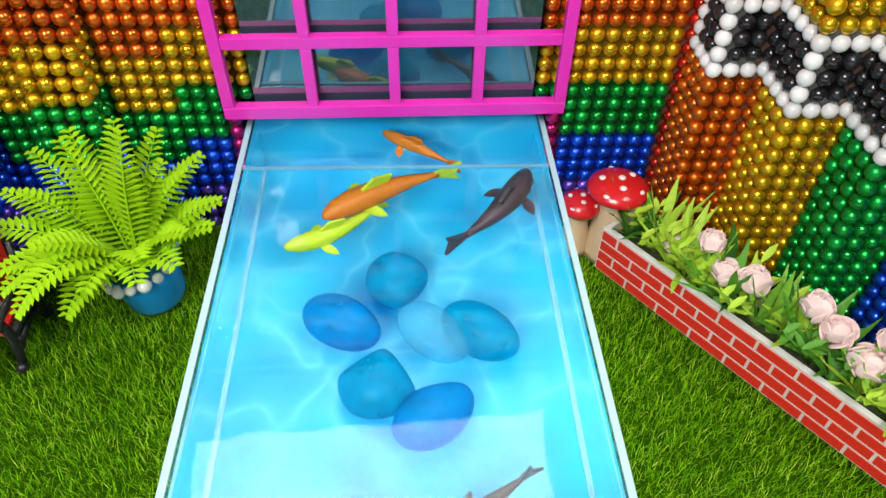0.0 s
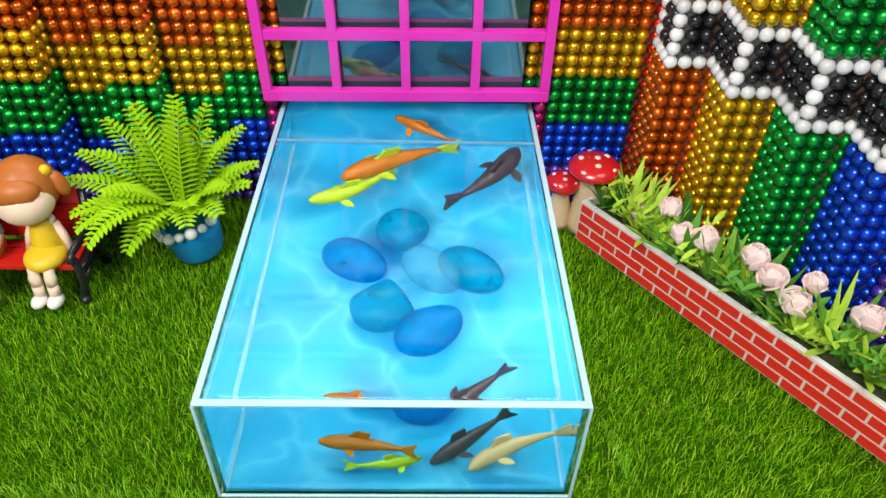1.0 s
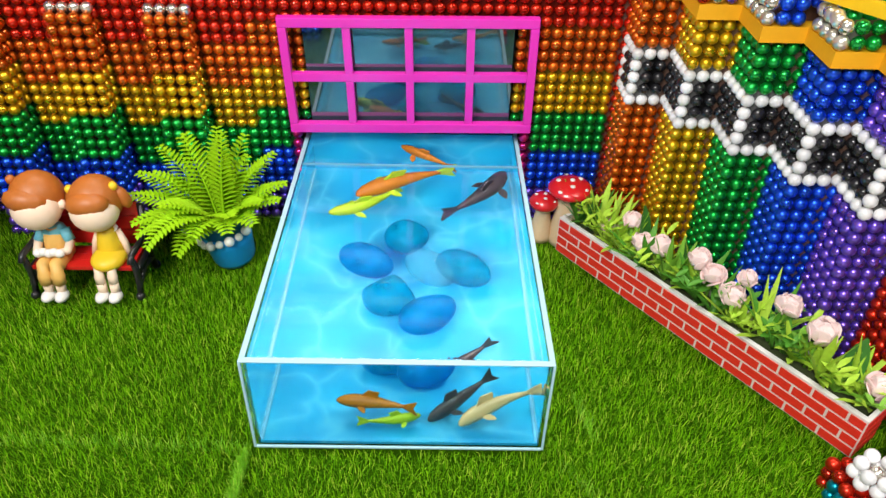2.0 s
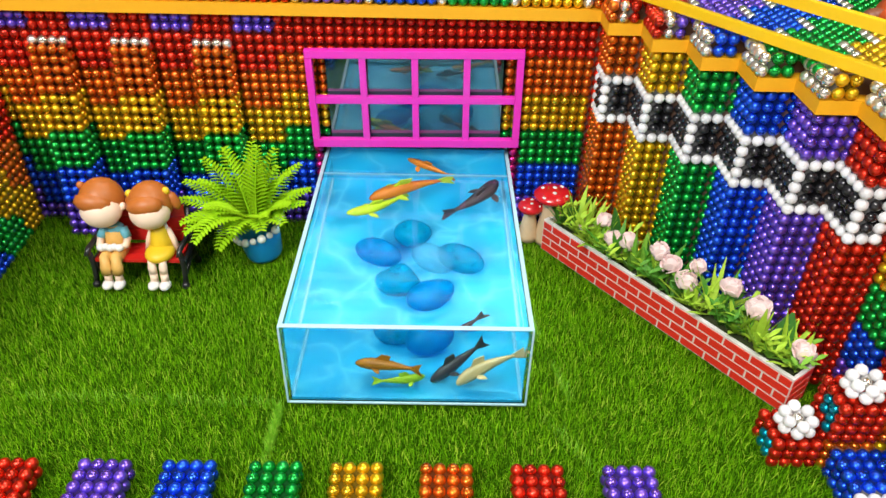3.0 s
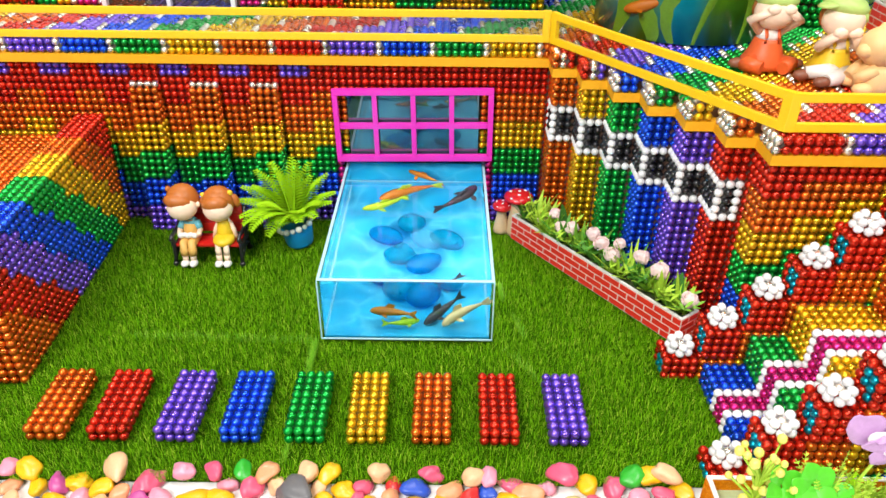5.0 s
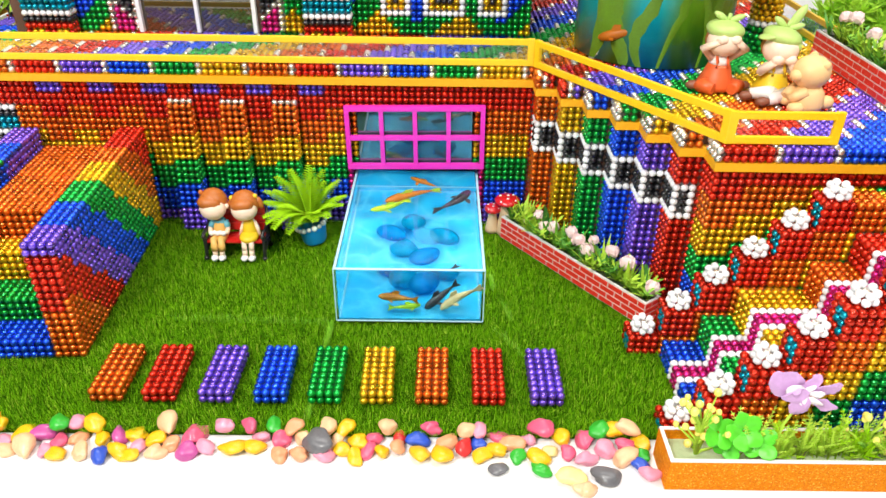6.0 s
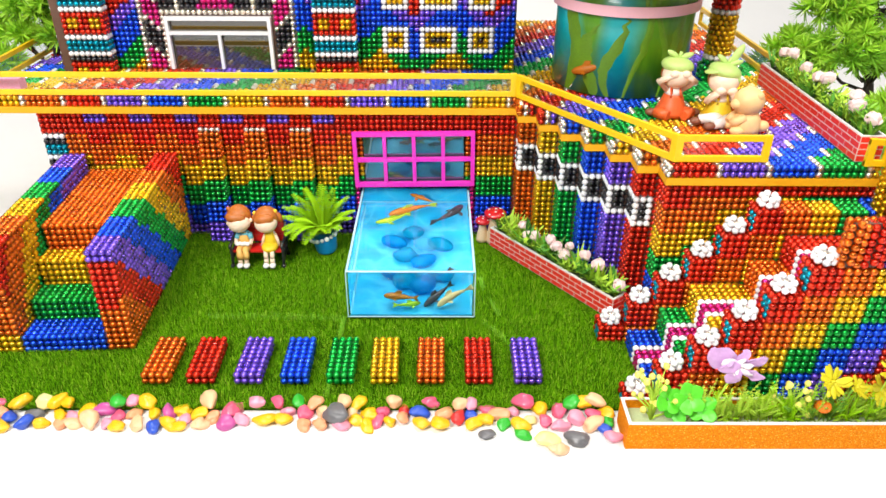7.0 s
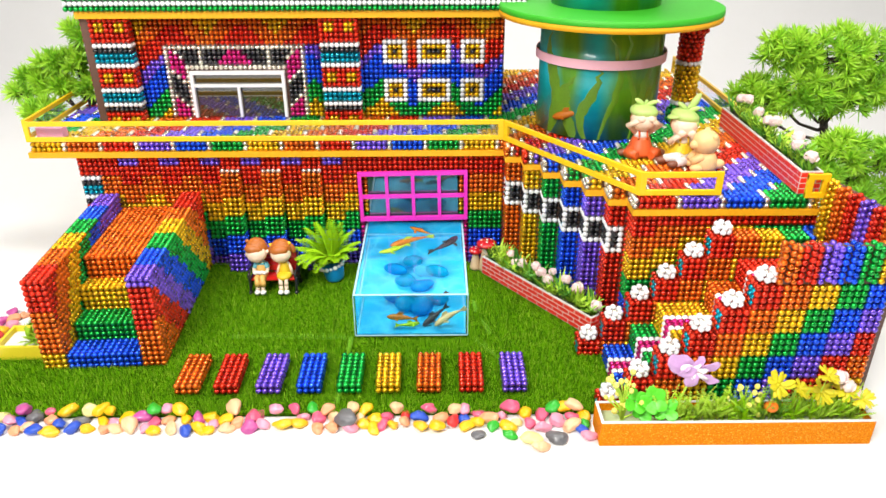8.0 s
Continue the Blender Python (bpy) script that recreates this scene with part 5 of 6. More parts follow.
BRICKS = {}
brick_planter("brick_planter", (6.85, -2.5), (15.65, -14.28), 1.55, 0.3, 2.15, 4, 1.34, "red brick trough of pale pink peonies on the lawn",
              [(0.15, 0.1, 0.2, 0.4), (0.224, 0.1, 1.15, 0.42), (0.28, -0.05, 0.55, 0.45), (0.335, 0.05, 0.85, 0.5), (0.46, 0.1, 1.3, 0.48), (0.51, 0.1, 0.95, 0.5),
               (0.58, 0.0, 0.7, 0.52), (0.59, 0.4, 1.4, 0.38), (0.715, 0.3, 1.45, 0.5), (0.81, 0.3, 1.2, 0.55), (0.97, 0.3, 0.5, 0.5)], 3)
brick_planter("brick_planter", (31.15, 4.0), (31.15, -14.1), 1.75, FLOOR, FLOOR + 1.9, 4, 1.3, "red brick trough of pale pink peonies on the balcony",
              [(0.12, 0.0, 1.3, 0.5), (0.18, 0.2, 1.5, 0.55), (0.35, 0.1, 1.2, 0.5), (0.5, -0.1, 1.2, 0.5), (0.55, 0.1, 1.4, 0.55), (0.8, 0.1, 1.5, 0.5), (0.84, -0.1, 1.0, 0.55), (0.96, 0.0, 0.8, 0.55)], 8, False)


def fern_pot():
    x, y, z = -7.95, -3.55, 0.3
    g = group_at("potted_fern", x, y, z, label="lime plastic fern in a blue pot ringed with pearls", category="potted plant")
    tilt = Matrix.Translation((x, y, z)) @ Matrix.Rotation(radians(-7), 4, "Y") @ Matrix.Rotation(radians(4), 4, "X") @ Matrix.Translation((-x, -y, -z))
    bm = bmesh.new()
    add_lathe(bm, [(0.72, 0.06), (0.86, 0.1), (0.95, 0.3), (1.06, 1.2), (1.12, 1.85), (1.0, 1.85), (0.95, 1.4)], (x, y, z), 28)
    bmesh.ops.transform(bm, matrix=tilt, verts=bm.verts)
    pot = part("pot", bm, pot_blue, g)
    for k in range(16):
        a = k * math.tau / 16
        bm = bmesh.new()
        add_ball(bm, tilt @ Vector((x + 1.15 * math.cos(a), y + 1.15 * math.sin(a), z + 1.74 + 0.22 * math.cos(a) + 0.05 * math.sin(3 * a))), 0.23 if k % 2 else 0.18)
        part("pearl", bm, pearl, pot)
    rng = random.Random(11)
    # bearing, rise, droop and length of each frond
    fronds = [(95, 74, 26, 4.3), (66, 68, 30, 4.1), (122, 66, 30, 4.3), (38, 60, 36, 3.9), (148, 60, 36, 4.3), (168, 50, 40, 4.1), (12, 52, 40, 3.5),
              (186, 44, 46, 4.2), (352, 50, 44, 3.1), (204, 46, 66, 3.8), (222, 54, 96, 4.0), (238, 60, 110, 4.4), (262, 66, 100, 2.8), (288, 66, 95, 2.6), (318, 60, 80, 2.7),
              (82, 84, 24, 4.2), (212, 66, 60, 3.2), (334, 66, 60, 2.8), (140, 78, 30, 4.2), (22, 70, 36, 3.4), (176, 62, 44, 3.6), (250, 44, 95, 3.0), (300, 72, 70, 2.4), (232, 70, 70, 2.8), (110, 70, 40, 3.2), (52, 74, 36, 3.3)]
    for bearing, rise, bend, length in fronds:
        a, rise, bend = radians(bearing + rng.uniform(-6, 6)), radians(rise), radians(bend)
        out = Vector((math.cos(a), math.sin(a), 0))
        bm = bmesh.new()
        p, spine = Vector((x - 0.3, y - 0.1, z + 1.85)) + out * 0.2, []
        for s in range(15):
            spine.append(p)
            e = rise - bend * (s / 14) ** 1.3
            p = p + (out * math.cos(e) + Vector((0, 0, math.sin(e)))).normalized() * length / 14
        add_tube(bm, spine, [0.055 - 0.003 * s for s in range(15)], 5)
        side = out.cross(Vector((0, 0, 1)))
        pairs = int(length * 5.0)
        for s in range(2, pairs + 1):
            u = s / (pairs + 0.5)
            i = min(13, int(u * 14))
            p = spine[i].lerp(spine[i + 1], u * 14 - i)
            ahead = (spine[i + 1] - spine[i]).normalized()
            up = side.cross(ahead)
            l = 0.88 * min(1.0, 0.45 + 2.0 * u) * (1.0 - max(0.0, u - 0.45) * 1.35)
            for sg in (-1, 1):
                tip = p + side * sg * l + ahead * l * 0.5 + up * 0.12 * l
                add_leaf(bm, p, tip, 0.21, 0.03, 0, 2, 0.2)
        part("frond", bm, leaf_fern, g)


fern_pot()


def mushrooms():
    for (x, y, h, r), lab in (((7.32, -1.7, 2.8, 1.04), "tall"), ((6.22, -1.5, 1.92, 0.7), "short")):
        g = group_at("toy_mushroom", x, y, 0.3, label=f"{lab} toy mushroom with a red cap and white dots", category="mushroom", group="toy mushrooms")
        bm = bmesh.new()
        add_lathe(bm, [(0.6 * r + 0.15, 0), (0.62 * r + 0.12, 0.3), (0.5 * r + 0.08, h * 0.5), (0.45 * r, h * 0.85), (0.48 * r, h)], (x, y, 0.3), 18)
        part("stalk", bm, stalk_cream, g)
        bm = bmesh.new()
        add_lathe(bm, [(0.3 * r, h - 0.1), (0.9 * r, h - 0.08), (r, h + 0.08), (0.96 * r, h + 0.2), (0.75 * r, h + 0.38), (0.4 * r, h + 0.5), (0.05, h + 0.54)], (x, y, 0.3), 28)
        cap = part("cap", bm, cap_red, g)
        for a, u in ((0.5, 0.5), (1.7, 0.75), (2.9, 0.55), (4.0, 0.8), (4.7, 0.45), (5.6, 0.75), (0.2, 0.05)):
            bm = bmesh.new()
            add_ball(bm, (x + u * r * math.cos(a), y + u * r * math.sin(a), 0.3 + h + 0.55 - 0.42 * u * u * u - 0.06 * u), 0.09 * r + 0.03, scale=(1, 1, 0.45), sub=2)
            part("dot", bm, dot_white, cap)


mushrooms()


# ---- bench and figurines ----
def bench():
    x, y = -13.6, -5.0
    g = group_at("park_bench", x, y, 0.3, label="toy park bench with red slats and black scrolled ends", category="bench")
    for k in range(3):
        part("seat_slat", box((x - 2.1, y - 1.15 + 0.5 * k, 1.55), (x + 2.1, y - 0.68 + 0.5 * k, 1.75), 0.04), bench_red, g)
    for k in range(3):
        bm = bmesh.new()
        add_box(bm, (x - 2.1, y + 0.4 + 0.1 * k, 1.85 + 0.66 * k), (x + 2.1, y + 0.56 + 0.1 * k, 2.49 + 0.66 * k), 0.04, turn=Matrix.Rotation(radians(-9), 4, "X"))
        part("back_slat", bm, bench_red, g)
    for s in (-1, 1):
        bm = bmesh.new()
        px = x + s * 2.22
        for path in ([(px, y - 1.35, 0.35), (px, y - 1.2, 0.9), (px, y - 1.15, 1.5), (px, y - 1.25, 2.2)], [(px, y + 0.75, 0.35), (px, y + 0.5, 1.0), (px, y + 0.45, 1.6), (px, y + 0.72, 3.7)],
                     [(px, y - 1.15, 1.5), (px, y + 0.45, 1.5)], [(px, y - 1.5, 2.15), (px, y - 1.25, 2.4), (px, y - 0.2, 2.35), (px, y + 0.5, 2.5)], [(px, y - 1.15, 0.9), (px, y - 0.3, 1.2), (px, y + 0.5, 1.0)]):
            add_tube(bm, path, 0.14, 8)
        add_ball(bm, (px, y - 1.4, 0.38), 0.2, sub=2)
        add_ball(bm, (px, y + 0.8, 0.38), 0.2, sub=2)
        part("end_frame", bm, bench_black, g)


bench()


def seated_doll(x, y, boy):
    """A big-headed seated figurine as one mesh."""
    bm = bmesh.new()
    mats = [skin, hair, overall_tan if boy else dress_yellow, shirt_blue if boy else dress_yellow, shoe_white]
    z = 1.75
    lean = -0.15 if boy else -0.12
    if boy:
        add_lathe(bm, [(0.55, 0.0), (0.58, 0.4), (0.48, 1.0), (0.34, 1.45)], (x, y - 0.1, z), 18, 2)
        add_ball(bm, (x, y - 0.1, z + 1.25), 0.5, 3, (1.05, 0.85, 0.6))
    else:
        add_lathe(bm, [(0.5, 0.12), (0.62, 0.22), (0.5, 0.75), (0.4, 1.25), (0.3, 1.5)], (x, y - 0.25, z), 18, 2)
        add_ball(bm, (x, y - 0.1, z + 1.42), 0.34, 0, (1.05, 0.9, 0.5))
        add_ball(bm, (x, y - 0.12, z + 1.32), 0.42, 4, (1.05, 0.95, 0.3))
        add_ball(bm, (x, y - 0.68, z + 0.2), 0.78, 2, (0.92, 1.05, 0.52), None, 3)
    # head and hair
    hc = Vector((x + lean, y - 0.05, z + (2.6 if boy else 2.5)))
    first_head = len(bm.verts)
    add_ball(bm, hc + Vector((0, -0.3, -0.2)), 1.05, 0, (1.08, 0.95, 0.92), None, 3)
    add_ball(bm, hc + Vector((0, 0.2, 0.12)), 1.2, 1, (1.03, 0.98, 1.0), None, 3)
    if boy:
        add_ball(bm, hc + Vector((-0.08, -0.58, 0.4)), 0.84, 1, (1.25, 0.72, 0.68), Matrix.Rotation(radians(15), 4, "Y"))
        add_ball(bm, hc + Vector((-0.75, 0.1, 1.15)), 0.22, 1)
        add_ball(bm, hc + Vector((-1.1, -0.1, -0.25)), 0.24, 0)
        add_ball(bm, hc + Vector((1.1, -0.1, -0.25)), 0.24, 0)
    else:
        add_ball(bm, hc + Vector((0, -0.6, 0.36)), 0.86, 1, (1.22, 0.74, 0.7))
        for s in (-1, 1):
            add_ball(bm, hc + Vector((s * 1.25, 0.35, 0.05)), 0.45, 1, (0.7, 0.7, 1.35), Matrix.Rotation(radians(-15 * s), 4, "Y"))
            add_ball(bm, hc + Vector((s * 1.05, 0.2, 0.75)), 0.22, 2)
    bm.verts.ensure_lookup_table()
    bmesh.ops.scale(bm, vec=(0.87, 0.9, 0.93) if boy else (0.86, 0.88, 0.9), space=Matrix.Translation(-hc), verts=bm.verts[first_head:])
    bmesh.ops.rotate(bm, cent=hc - Vector((0, 0, 0.9)), matrix=Matrix.Rotation(radians(-9 if boy else -6), 3, "Y"), verts=bm.verts[first_head:])
    # arms, legs, shoes
    for s in (-1, 1):
        if boy:
            add_tube(bm, [(x + s * 0.42, y - 0.1, z + 1.25), (x + s * 0.66, y - 0.3, z + 0.8)], [0.25, 0.22], 10, 3)
            add_tube(bm, [(x + s * 0.66, y - 0.3, z + 0.8), (x + s * 0.62, y - 0.7, z + 0.55), (x + s * 0.3, y - 0.95, z + 0.6)], [0.19, 0.18, 0.16], 10, 0)
        else:
            add_tube(bm, [(x + s * 0.36, y - 0.1, z + 1.22), (x + s * 0.6, y - 0.2, z + 0.7), (x + s * 0.74, y - 0.3, z + 0.12)], [0.17, 0.15, 0.13], 10, 0)
        top = 2 if boy else 0
        add_tube(bm, [(x + s * 0.26, y - 0.3, z + 0.15), (x + s * 0.27, y - 1.2, z + 0.12), (x + s * 0.27, y - 1.38, z - 0.25), (x + s * 0.26, y - 1.42, z - 0.6)], [0.34, 0.31, 0.29, 0.28] if boy else [0.25, 0.23, 0.21, 0.2], 12, top)
        add_tube(bm, [(x + s * 0.26, y - 1.42, z - 0.55), (x + s * 0.26, y - 1.45, z - 1.0)], 0.2, 10, 0)
        add_ball(bm, (x + s * 0.28, y - 1.62, z - 1.14), 0.3, 4, (0.95, 1.3, 0.75))
    if boy:
        for k in range(5):
            add_ball(bm, (x - 0.45 + 0.22 * k, y - 0.98, z + 0.62 + 0.05 * (k % 2)), 0.22, 4, (1, 0.8, 0.9))
    name = "seated_boy_doll" if boy else "seated_girl_doll"
    tagged(part(name, bm, mats), "vinyl boy doll in tan overalls seated on the bench" if boy else "vinyl girl doll in a yellow dress seated on the bench", "doll", "bench dolls")


seated_doll(-14.8, -5.1, True)
seated_doll(-12.55, -5.1, False)


def leaf_hat_doll(x, y, hat_turn, suit, arms_up):
    """A figurine in a leafy hat, seated on the balcony floor, as one mesh."""
    bm = bmesh.new()
    z = FLOOR
    mats = [skin, hat_green, suit, boot_brown, hair, shoe_white]
    add_lathe(bm, [(1.25, 0.05), (1.3, 0.4), (0.98, 1.0), (0.8, 1.55), (0.72, 1.75)], (x, y, z), 20, 2)
    add_lathe(bm, [(0.7, 1.7), (0.66, 2.0), (0.5, 2.35)], (x, y, z), 20, 5)
    for s in (-1, 1):
        add_tube(bm, [(x + s * 0.38, y - 0.68, z + 1.6), (x + s * 0.36, y - 0.66, z + 1.95), (x + s * 0.34, y - 0.3, z + 2.36)], 0.1, 8, 2)
    if not arms_up:
        for path, foot in (([(x + 0.2, y - 0.6, z + 0.5), (x - 0.9, y - 1.1, z + 0.62), (x - 1.75, y - 0.9, z + 0.5)], (x - 1.95, y - 1.0, z + 0.38)),
                           ([(x + 0.6, y - 0.8, z + 0.45), (x - 0.3, y - 1.7, z + 0.45), (x - 0.9, y - 1.9, z + 0.36)], (x - 1.2, y - 2.0, z + 0.32))):
            add_tube(bm, path, [0.48, 0.42, 0.34], 12, 5)
            add_ball(bm, foot, 0.4, 3, (1.25, 0.9, 0.8))
    for s in (-1, 1) if arms_up else ():
        add_tube(bm, [(x + s * 0.5, y - 0.4, z + 0.4), (x + s * 1.3, y - 0.9, z + 0.42), (x + s * 0.6, y - 1.5, z + 0.38)], [0.5, 0.45, 0.38], 12, 2)
        add_ball(bm, (x + s * 1.7, y - 0.5, z + 0.36), 0.4, 3, (1.3, 0.9, 0.8))
    hc = Vector((x, y - 0.1, z + 3.25))
    add_ball(bm, hc, 1.15, 0, (1.0, 0.95, 0.9), None, 3)
    add_ball(bm, hc + Vector((0, 0.42, 0.05)), 1.08, 4, (1.05, 0.9, 0.9), None, 3)
    turn = Matrix.Rotation(radians(hat_turn), 4, "Y")
    hat = hc + Vector((0, 0.22, 0.74))
    add_ball(bm, hat, 1.2, 1, (1.06, 1.02, 0.55), turn, 3)
    for s in (-1, 1):
        add_ball(bm, hat + (turn @ Vector((s * 0.55, 0, 0.8))), 0.5, 1, (1.15, 0.5, 0.45), turn @ Matrix.Rotation(radians(-25 * s), 4, "Y"))
    add_tube(bm, [hat + (turn @ Vector((0, 0, 0.55))), hat + (turn @ Vector((0.05, 0, 1.05)))], 0.13, 8, 1)
    if not arms_up:
        add_ball(bm, hat + (turn @ Vector((0.4, 0.1, 1.35))), 0.8, 1, (0.42, 0.3, 1.15), turn @ Matrix.Rotation(radians(14), 4, "Y"))
        add_ball(bm, hat + (turn @ Vector((-0.95, -0.35, -0.12))), 0.75, 1, (1.0, 0.8, 0.24), turn @ Matrix.Rotation(radians(-24), 4, "Y"))
        add_ball(bm, hat + (turn @ Vector((0.85, -0.3, -0.25))), 0.75, 1, (0.8, 0.9, 0.5), turn @ Matrix.Rotation(radians(40), 4, "Y"))
    for s in (-1, 1):
        wrist = (x + s * 0.42, y - 1.0, z + 3.55 if arms_up else z + 2.75)
        add_tube(bm, [(x + s * 0.55, y, z + 2.1), (x + s * (1.4 if arms_up else 1.15), y - 0.45, z + 2.85 if arms_up else z + 1.8), wrist], [0.3, 0.28, 0.26], 10, 0)
        add_ball(bm, wrist, 0.36, 0, (1.15, 0.7, 0.9))
    name = "leaf_hat_doll"
    lab = "figurine in green leaf hat and orange suit on the balcony" if arms_up else "figurine in green leaf hat and yellow top on the balcony"
    tagged(part(name, bm, mats), lab, "doll", "balcony dolls")


leaf_hat_doll(20.9, -4.4, 6, suit_orange, True)
leaf_hat_doll(24.1, -6.0, 14, dress_yellow, False)


def bear():
    x, y, z = 25.5, -8.4, FLOOR
    bm = bmesh.new()
    add_lathe(bm, [(0.98, 0.0), (1.1, 0.5), (0.95, 1.2), (0.6, 1.7)], (x, y, z), 20)
    add_ball(bm, (x - 0.15, y, z + 2.45), 1.15, 0, (1, 0.95, 0.95), None, 3)
    add_ball(bm, (x - 1.1, y - 0.25, z + 2.3), 0.5, 0, (1.0, 0.9, 0.8))
    add_ball(bm, (x + 0.3, y - 0.75, z + 3.05), 0.34, 0, (0.9, 0.6, 1.0))
    add_ball(bm, (x + 0.15, y + 0.85, z + 3.2), 0.34, 0, (0.9, 0.6, 1.0))
    add_ball(bm, (x + 1.15, y - 0.2, z + 0.55), 0.5, 0, (1.1, 0.9, 0.9))
    for s in (-1, 1):
        add_tube(bm, [(x - 0.4, y + s * 0.6, z + 1.4), (x - 1.0, y + s * 0.5, z + 1.0), (x - 1.3, y + s * 0.35, z + 0.75)], [0.36, 0.34, 0.3], 10)
        add_ball(bm, (x - 0.9, y + s * 0.7, z + 0.35), 0.45, 0, (1.3, 1.0, 0.8))
    tagged(part("bear_doll", bm, teddy), "tan vinyl bear doll seated on the balcony", "doll")


bear()


# ---- the orange flower box ----
def flower_box():
    x0, x1, y0, y1, z0, z1 = 13.95, 33.6, -27.5, -25.0, -0.38, 1.7
    g = group_at("flower_box", (x0 + x1) / 2, y0, z0, label="long orange glitter foam flower box with a white rim", category="flower box")
    t = 0.21
    for name, lo, hi in (("front_board", (x0, y0, z0), (x1, y0 + t, z1 - 0.04)), ("back_board", (x0, y1 - t, z0), (x1, y1, z1 - 0.04)), ("end_board", (x0, y0 + t, z0), (x0 + t, y1 - t, z1 - 0.04)), ("end_board", (x1 - t, y0 + t, z0), (x1, y1 - t, z1 - 0.04))):
        part(name, box(lo, hi, 0.03), glitter_orange, g)
    for lo, hi in (((x0, y0, z1 - 0.04), (x1, y0 + t, z1 + 0.03)), ((x0, y1 - t, z1 - 0.04), (x1, y1, z1 + 0.03)), ((x0, y0 + t, z1 - 0.04), (x0 + t, y1 - t, z1 + 0.03)), ((x1 - t, y0 + t, z1 - 0.04), (x1, y1 - t, z1 + 0.03))):
        part("rim", box(lo, hi, 0.015), planter_white, g)
    part("soil", box((x0 + t, y0 + t, z0), (x1 - t, y1 - t, 1.0)), foam_green, g)
    rng = random.Random(21)
    ym = (y0 + y1) / 2
    for k in range(40):
        x = x0 + 4.4 + (x1 - x0 - 5.2) * k / 39
        bm = bmesh.new()
        for _ in range(6):
            a, e = rng.uniform(0, math.tau), rng.uniform(0.6, 1.45)
            q = Vector((x + rng.uniform(-0.4, 0.4), ym + rng.uniform(-0.4, 0.4), 1.05))
            sprig(bm, q, q + Vector((math.cos(a) * math.cos(e), math.sin(a) * math.cos(e) * 0.6, math.sin(e))) * rng.uniform(1.4, 3.2))
        if k % 2 == 0:
            tuft(bm, (x, ym, 1.05), 4, rng.uniform(1.2, 2.2), 0.3, rng)
        for v in bm.verts:
            if v.co.z < z1 + 0.5:
                v.co.y = min(max(v.co.y, y0 + 0.32), y1 - 0.32)
                v.co.x = min(max(v.co.x, x0 + 0.32), x1 - 0.32)
        part("foliage", bm, rng.choice([leaf_lime, leaf_lime, leaf_lime, leaf_fern, leaf_mid]), g)
    for x, h, wide in ((22.2, 3.3, 0.8), (22.9, 2.7, 0.7), (27.6, 2.6, 0.6), (30.4, 3.0, 0.7), (32.4, 2.4, 0.6)):
        bm = bmesh.new()
        add_leaf(bm, (x, ym, 1.0), (x + rng.uniform(0.3, 1.0), ym + 0.1, h), wide, 0.15, steps=6)
        part("broad_leaf", bm, leaf_lime, g)
    # clover: rosettes of rounded lobes that face forwards and up
    for cx, cz, lobes, size in ((16.4, 2.95, 4, 0.68), (17.7, 3.0, 5, 0.68), (17.1, 2.1, 4, 0.6), (18.7, 2.2, 4, 0.66)):
        bm = bmesh.new()
        face = Euler((radians(rng.uniform(38, 60)), radians(rng.uniform(-18, 18)), radians(rng.uniform(-20, 20)))).to_matrix().to_4x4()
        for k in range(lobes):
            turn = face @ Matrix.Rotation(k * math.tau / lobes + 0.4, 4, "Z") @ Matrix.Rotation(radians(-14), 4, "Y")
            add_ball(bm, Vector((cx, ym - 0.35, cz)) + turn @ Vector((size * 0.8, 0, 0)), size * 0.72, 0, (1.0, 0.98, 0.09), turn, 3)
        add_tube(bm, [(17.2, ym, 1.0), (cx, ym - 0.2, cz - 0.05)], 0.06, 6)
        crumple(bm, 0.1)
        part("clover", bm, clover_green, g)
    # lilac orchid: broad petals, pale towards the heart
    c = Vector((20.4, ym, 5.2))
    bm = bmesh.new()
    for angle, reach, s, wide in ((150, 1.4, 1.0, 0.78), (68, 1.0, 0.55, 0.5), (14, 1.45, 0.7, 0.68), (-30, 1.7, 0.72, 0.6), (-98, 0.85, 0.66, 0.85), (178, 0.6, 0.6, 0.8)):
        turn = Matrix.Rotation(radians(-angle), 4, "Y") @ Matrix.Rotation(radians(rng.uniform(-25, 25)), 4, "X")
        at = c + turn @ Vector((reach * 0.8, 0, 0)) + Vector((0, rng.uniform(-0.2, 0.2), 0))
        add_ball(bm, at, s, 0, (1.1, 0.09, wide), turn, 3)
        add_ball(bm, c + turn @ Vector((reach * 0.42, 0, 0)) + Vector((0, -0.05, 0)), s * 0.62, 1, (1.0, 0.1, wide * 0.8), turn, 2)
    add_ball(bm, c + Vector((-0.5, -0.2, 0.35)), 0.2, 0)
    crumple(bm, 0.16)
    part("orchid", bm, [bloom_purple, bloom_white], g)
    bm = bmesh.new()
    add_tube(bm, [(19.6, ym, 0.7), (19.5, ym, 2.0), c], 0.07, 6)
    part("stem", bm, leaf_lime, g)
    # yellow daisies with notched petals
    for x, h, r, lean in ((26.6, 4.0, 1.05, 52), (28.3, 3.6, 0.9, 20), (29.9, 3.3, 1.05, 48), (29.9, 4.9, 0.95, 14), (31.6, 3.5, 1.0, 40), (32.7, 3.0, 0.85, 25)):
        c = Vector((x, ym + rng.uniform(-0.4, 0.2), h))
        tilt = Matrix.Rotation(radians(lean), 4, "X") @ Matrix.Rotation(radians(rng.uniform(-20, 20)), 4, "Y")
        bm = bmesh.new()
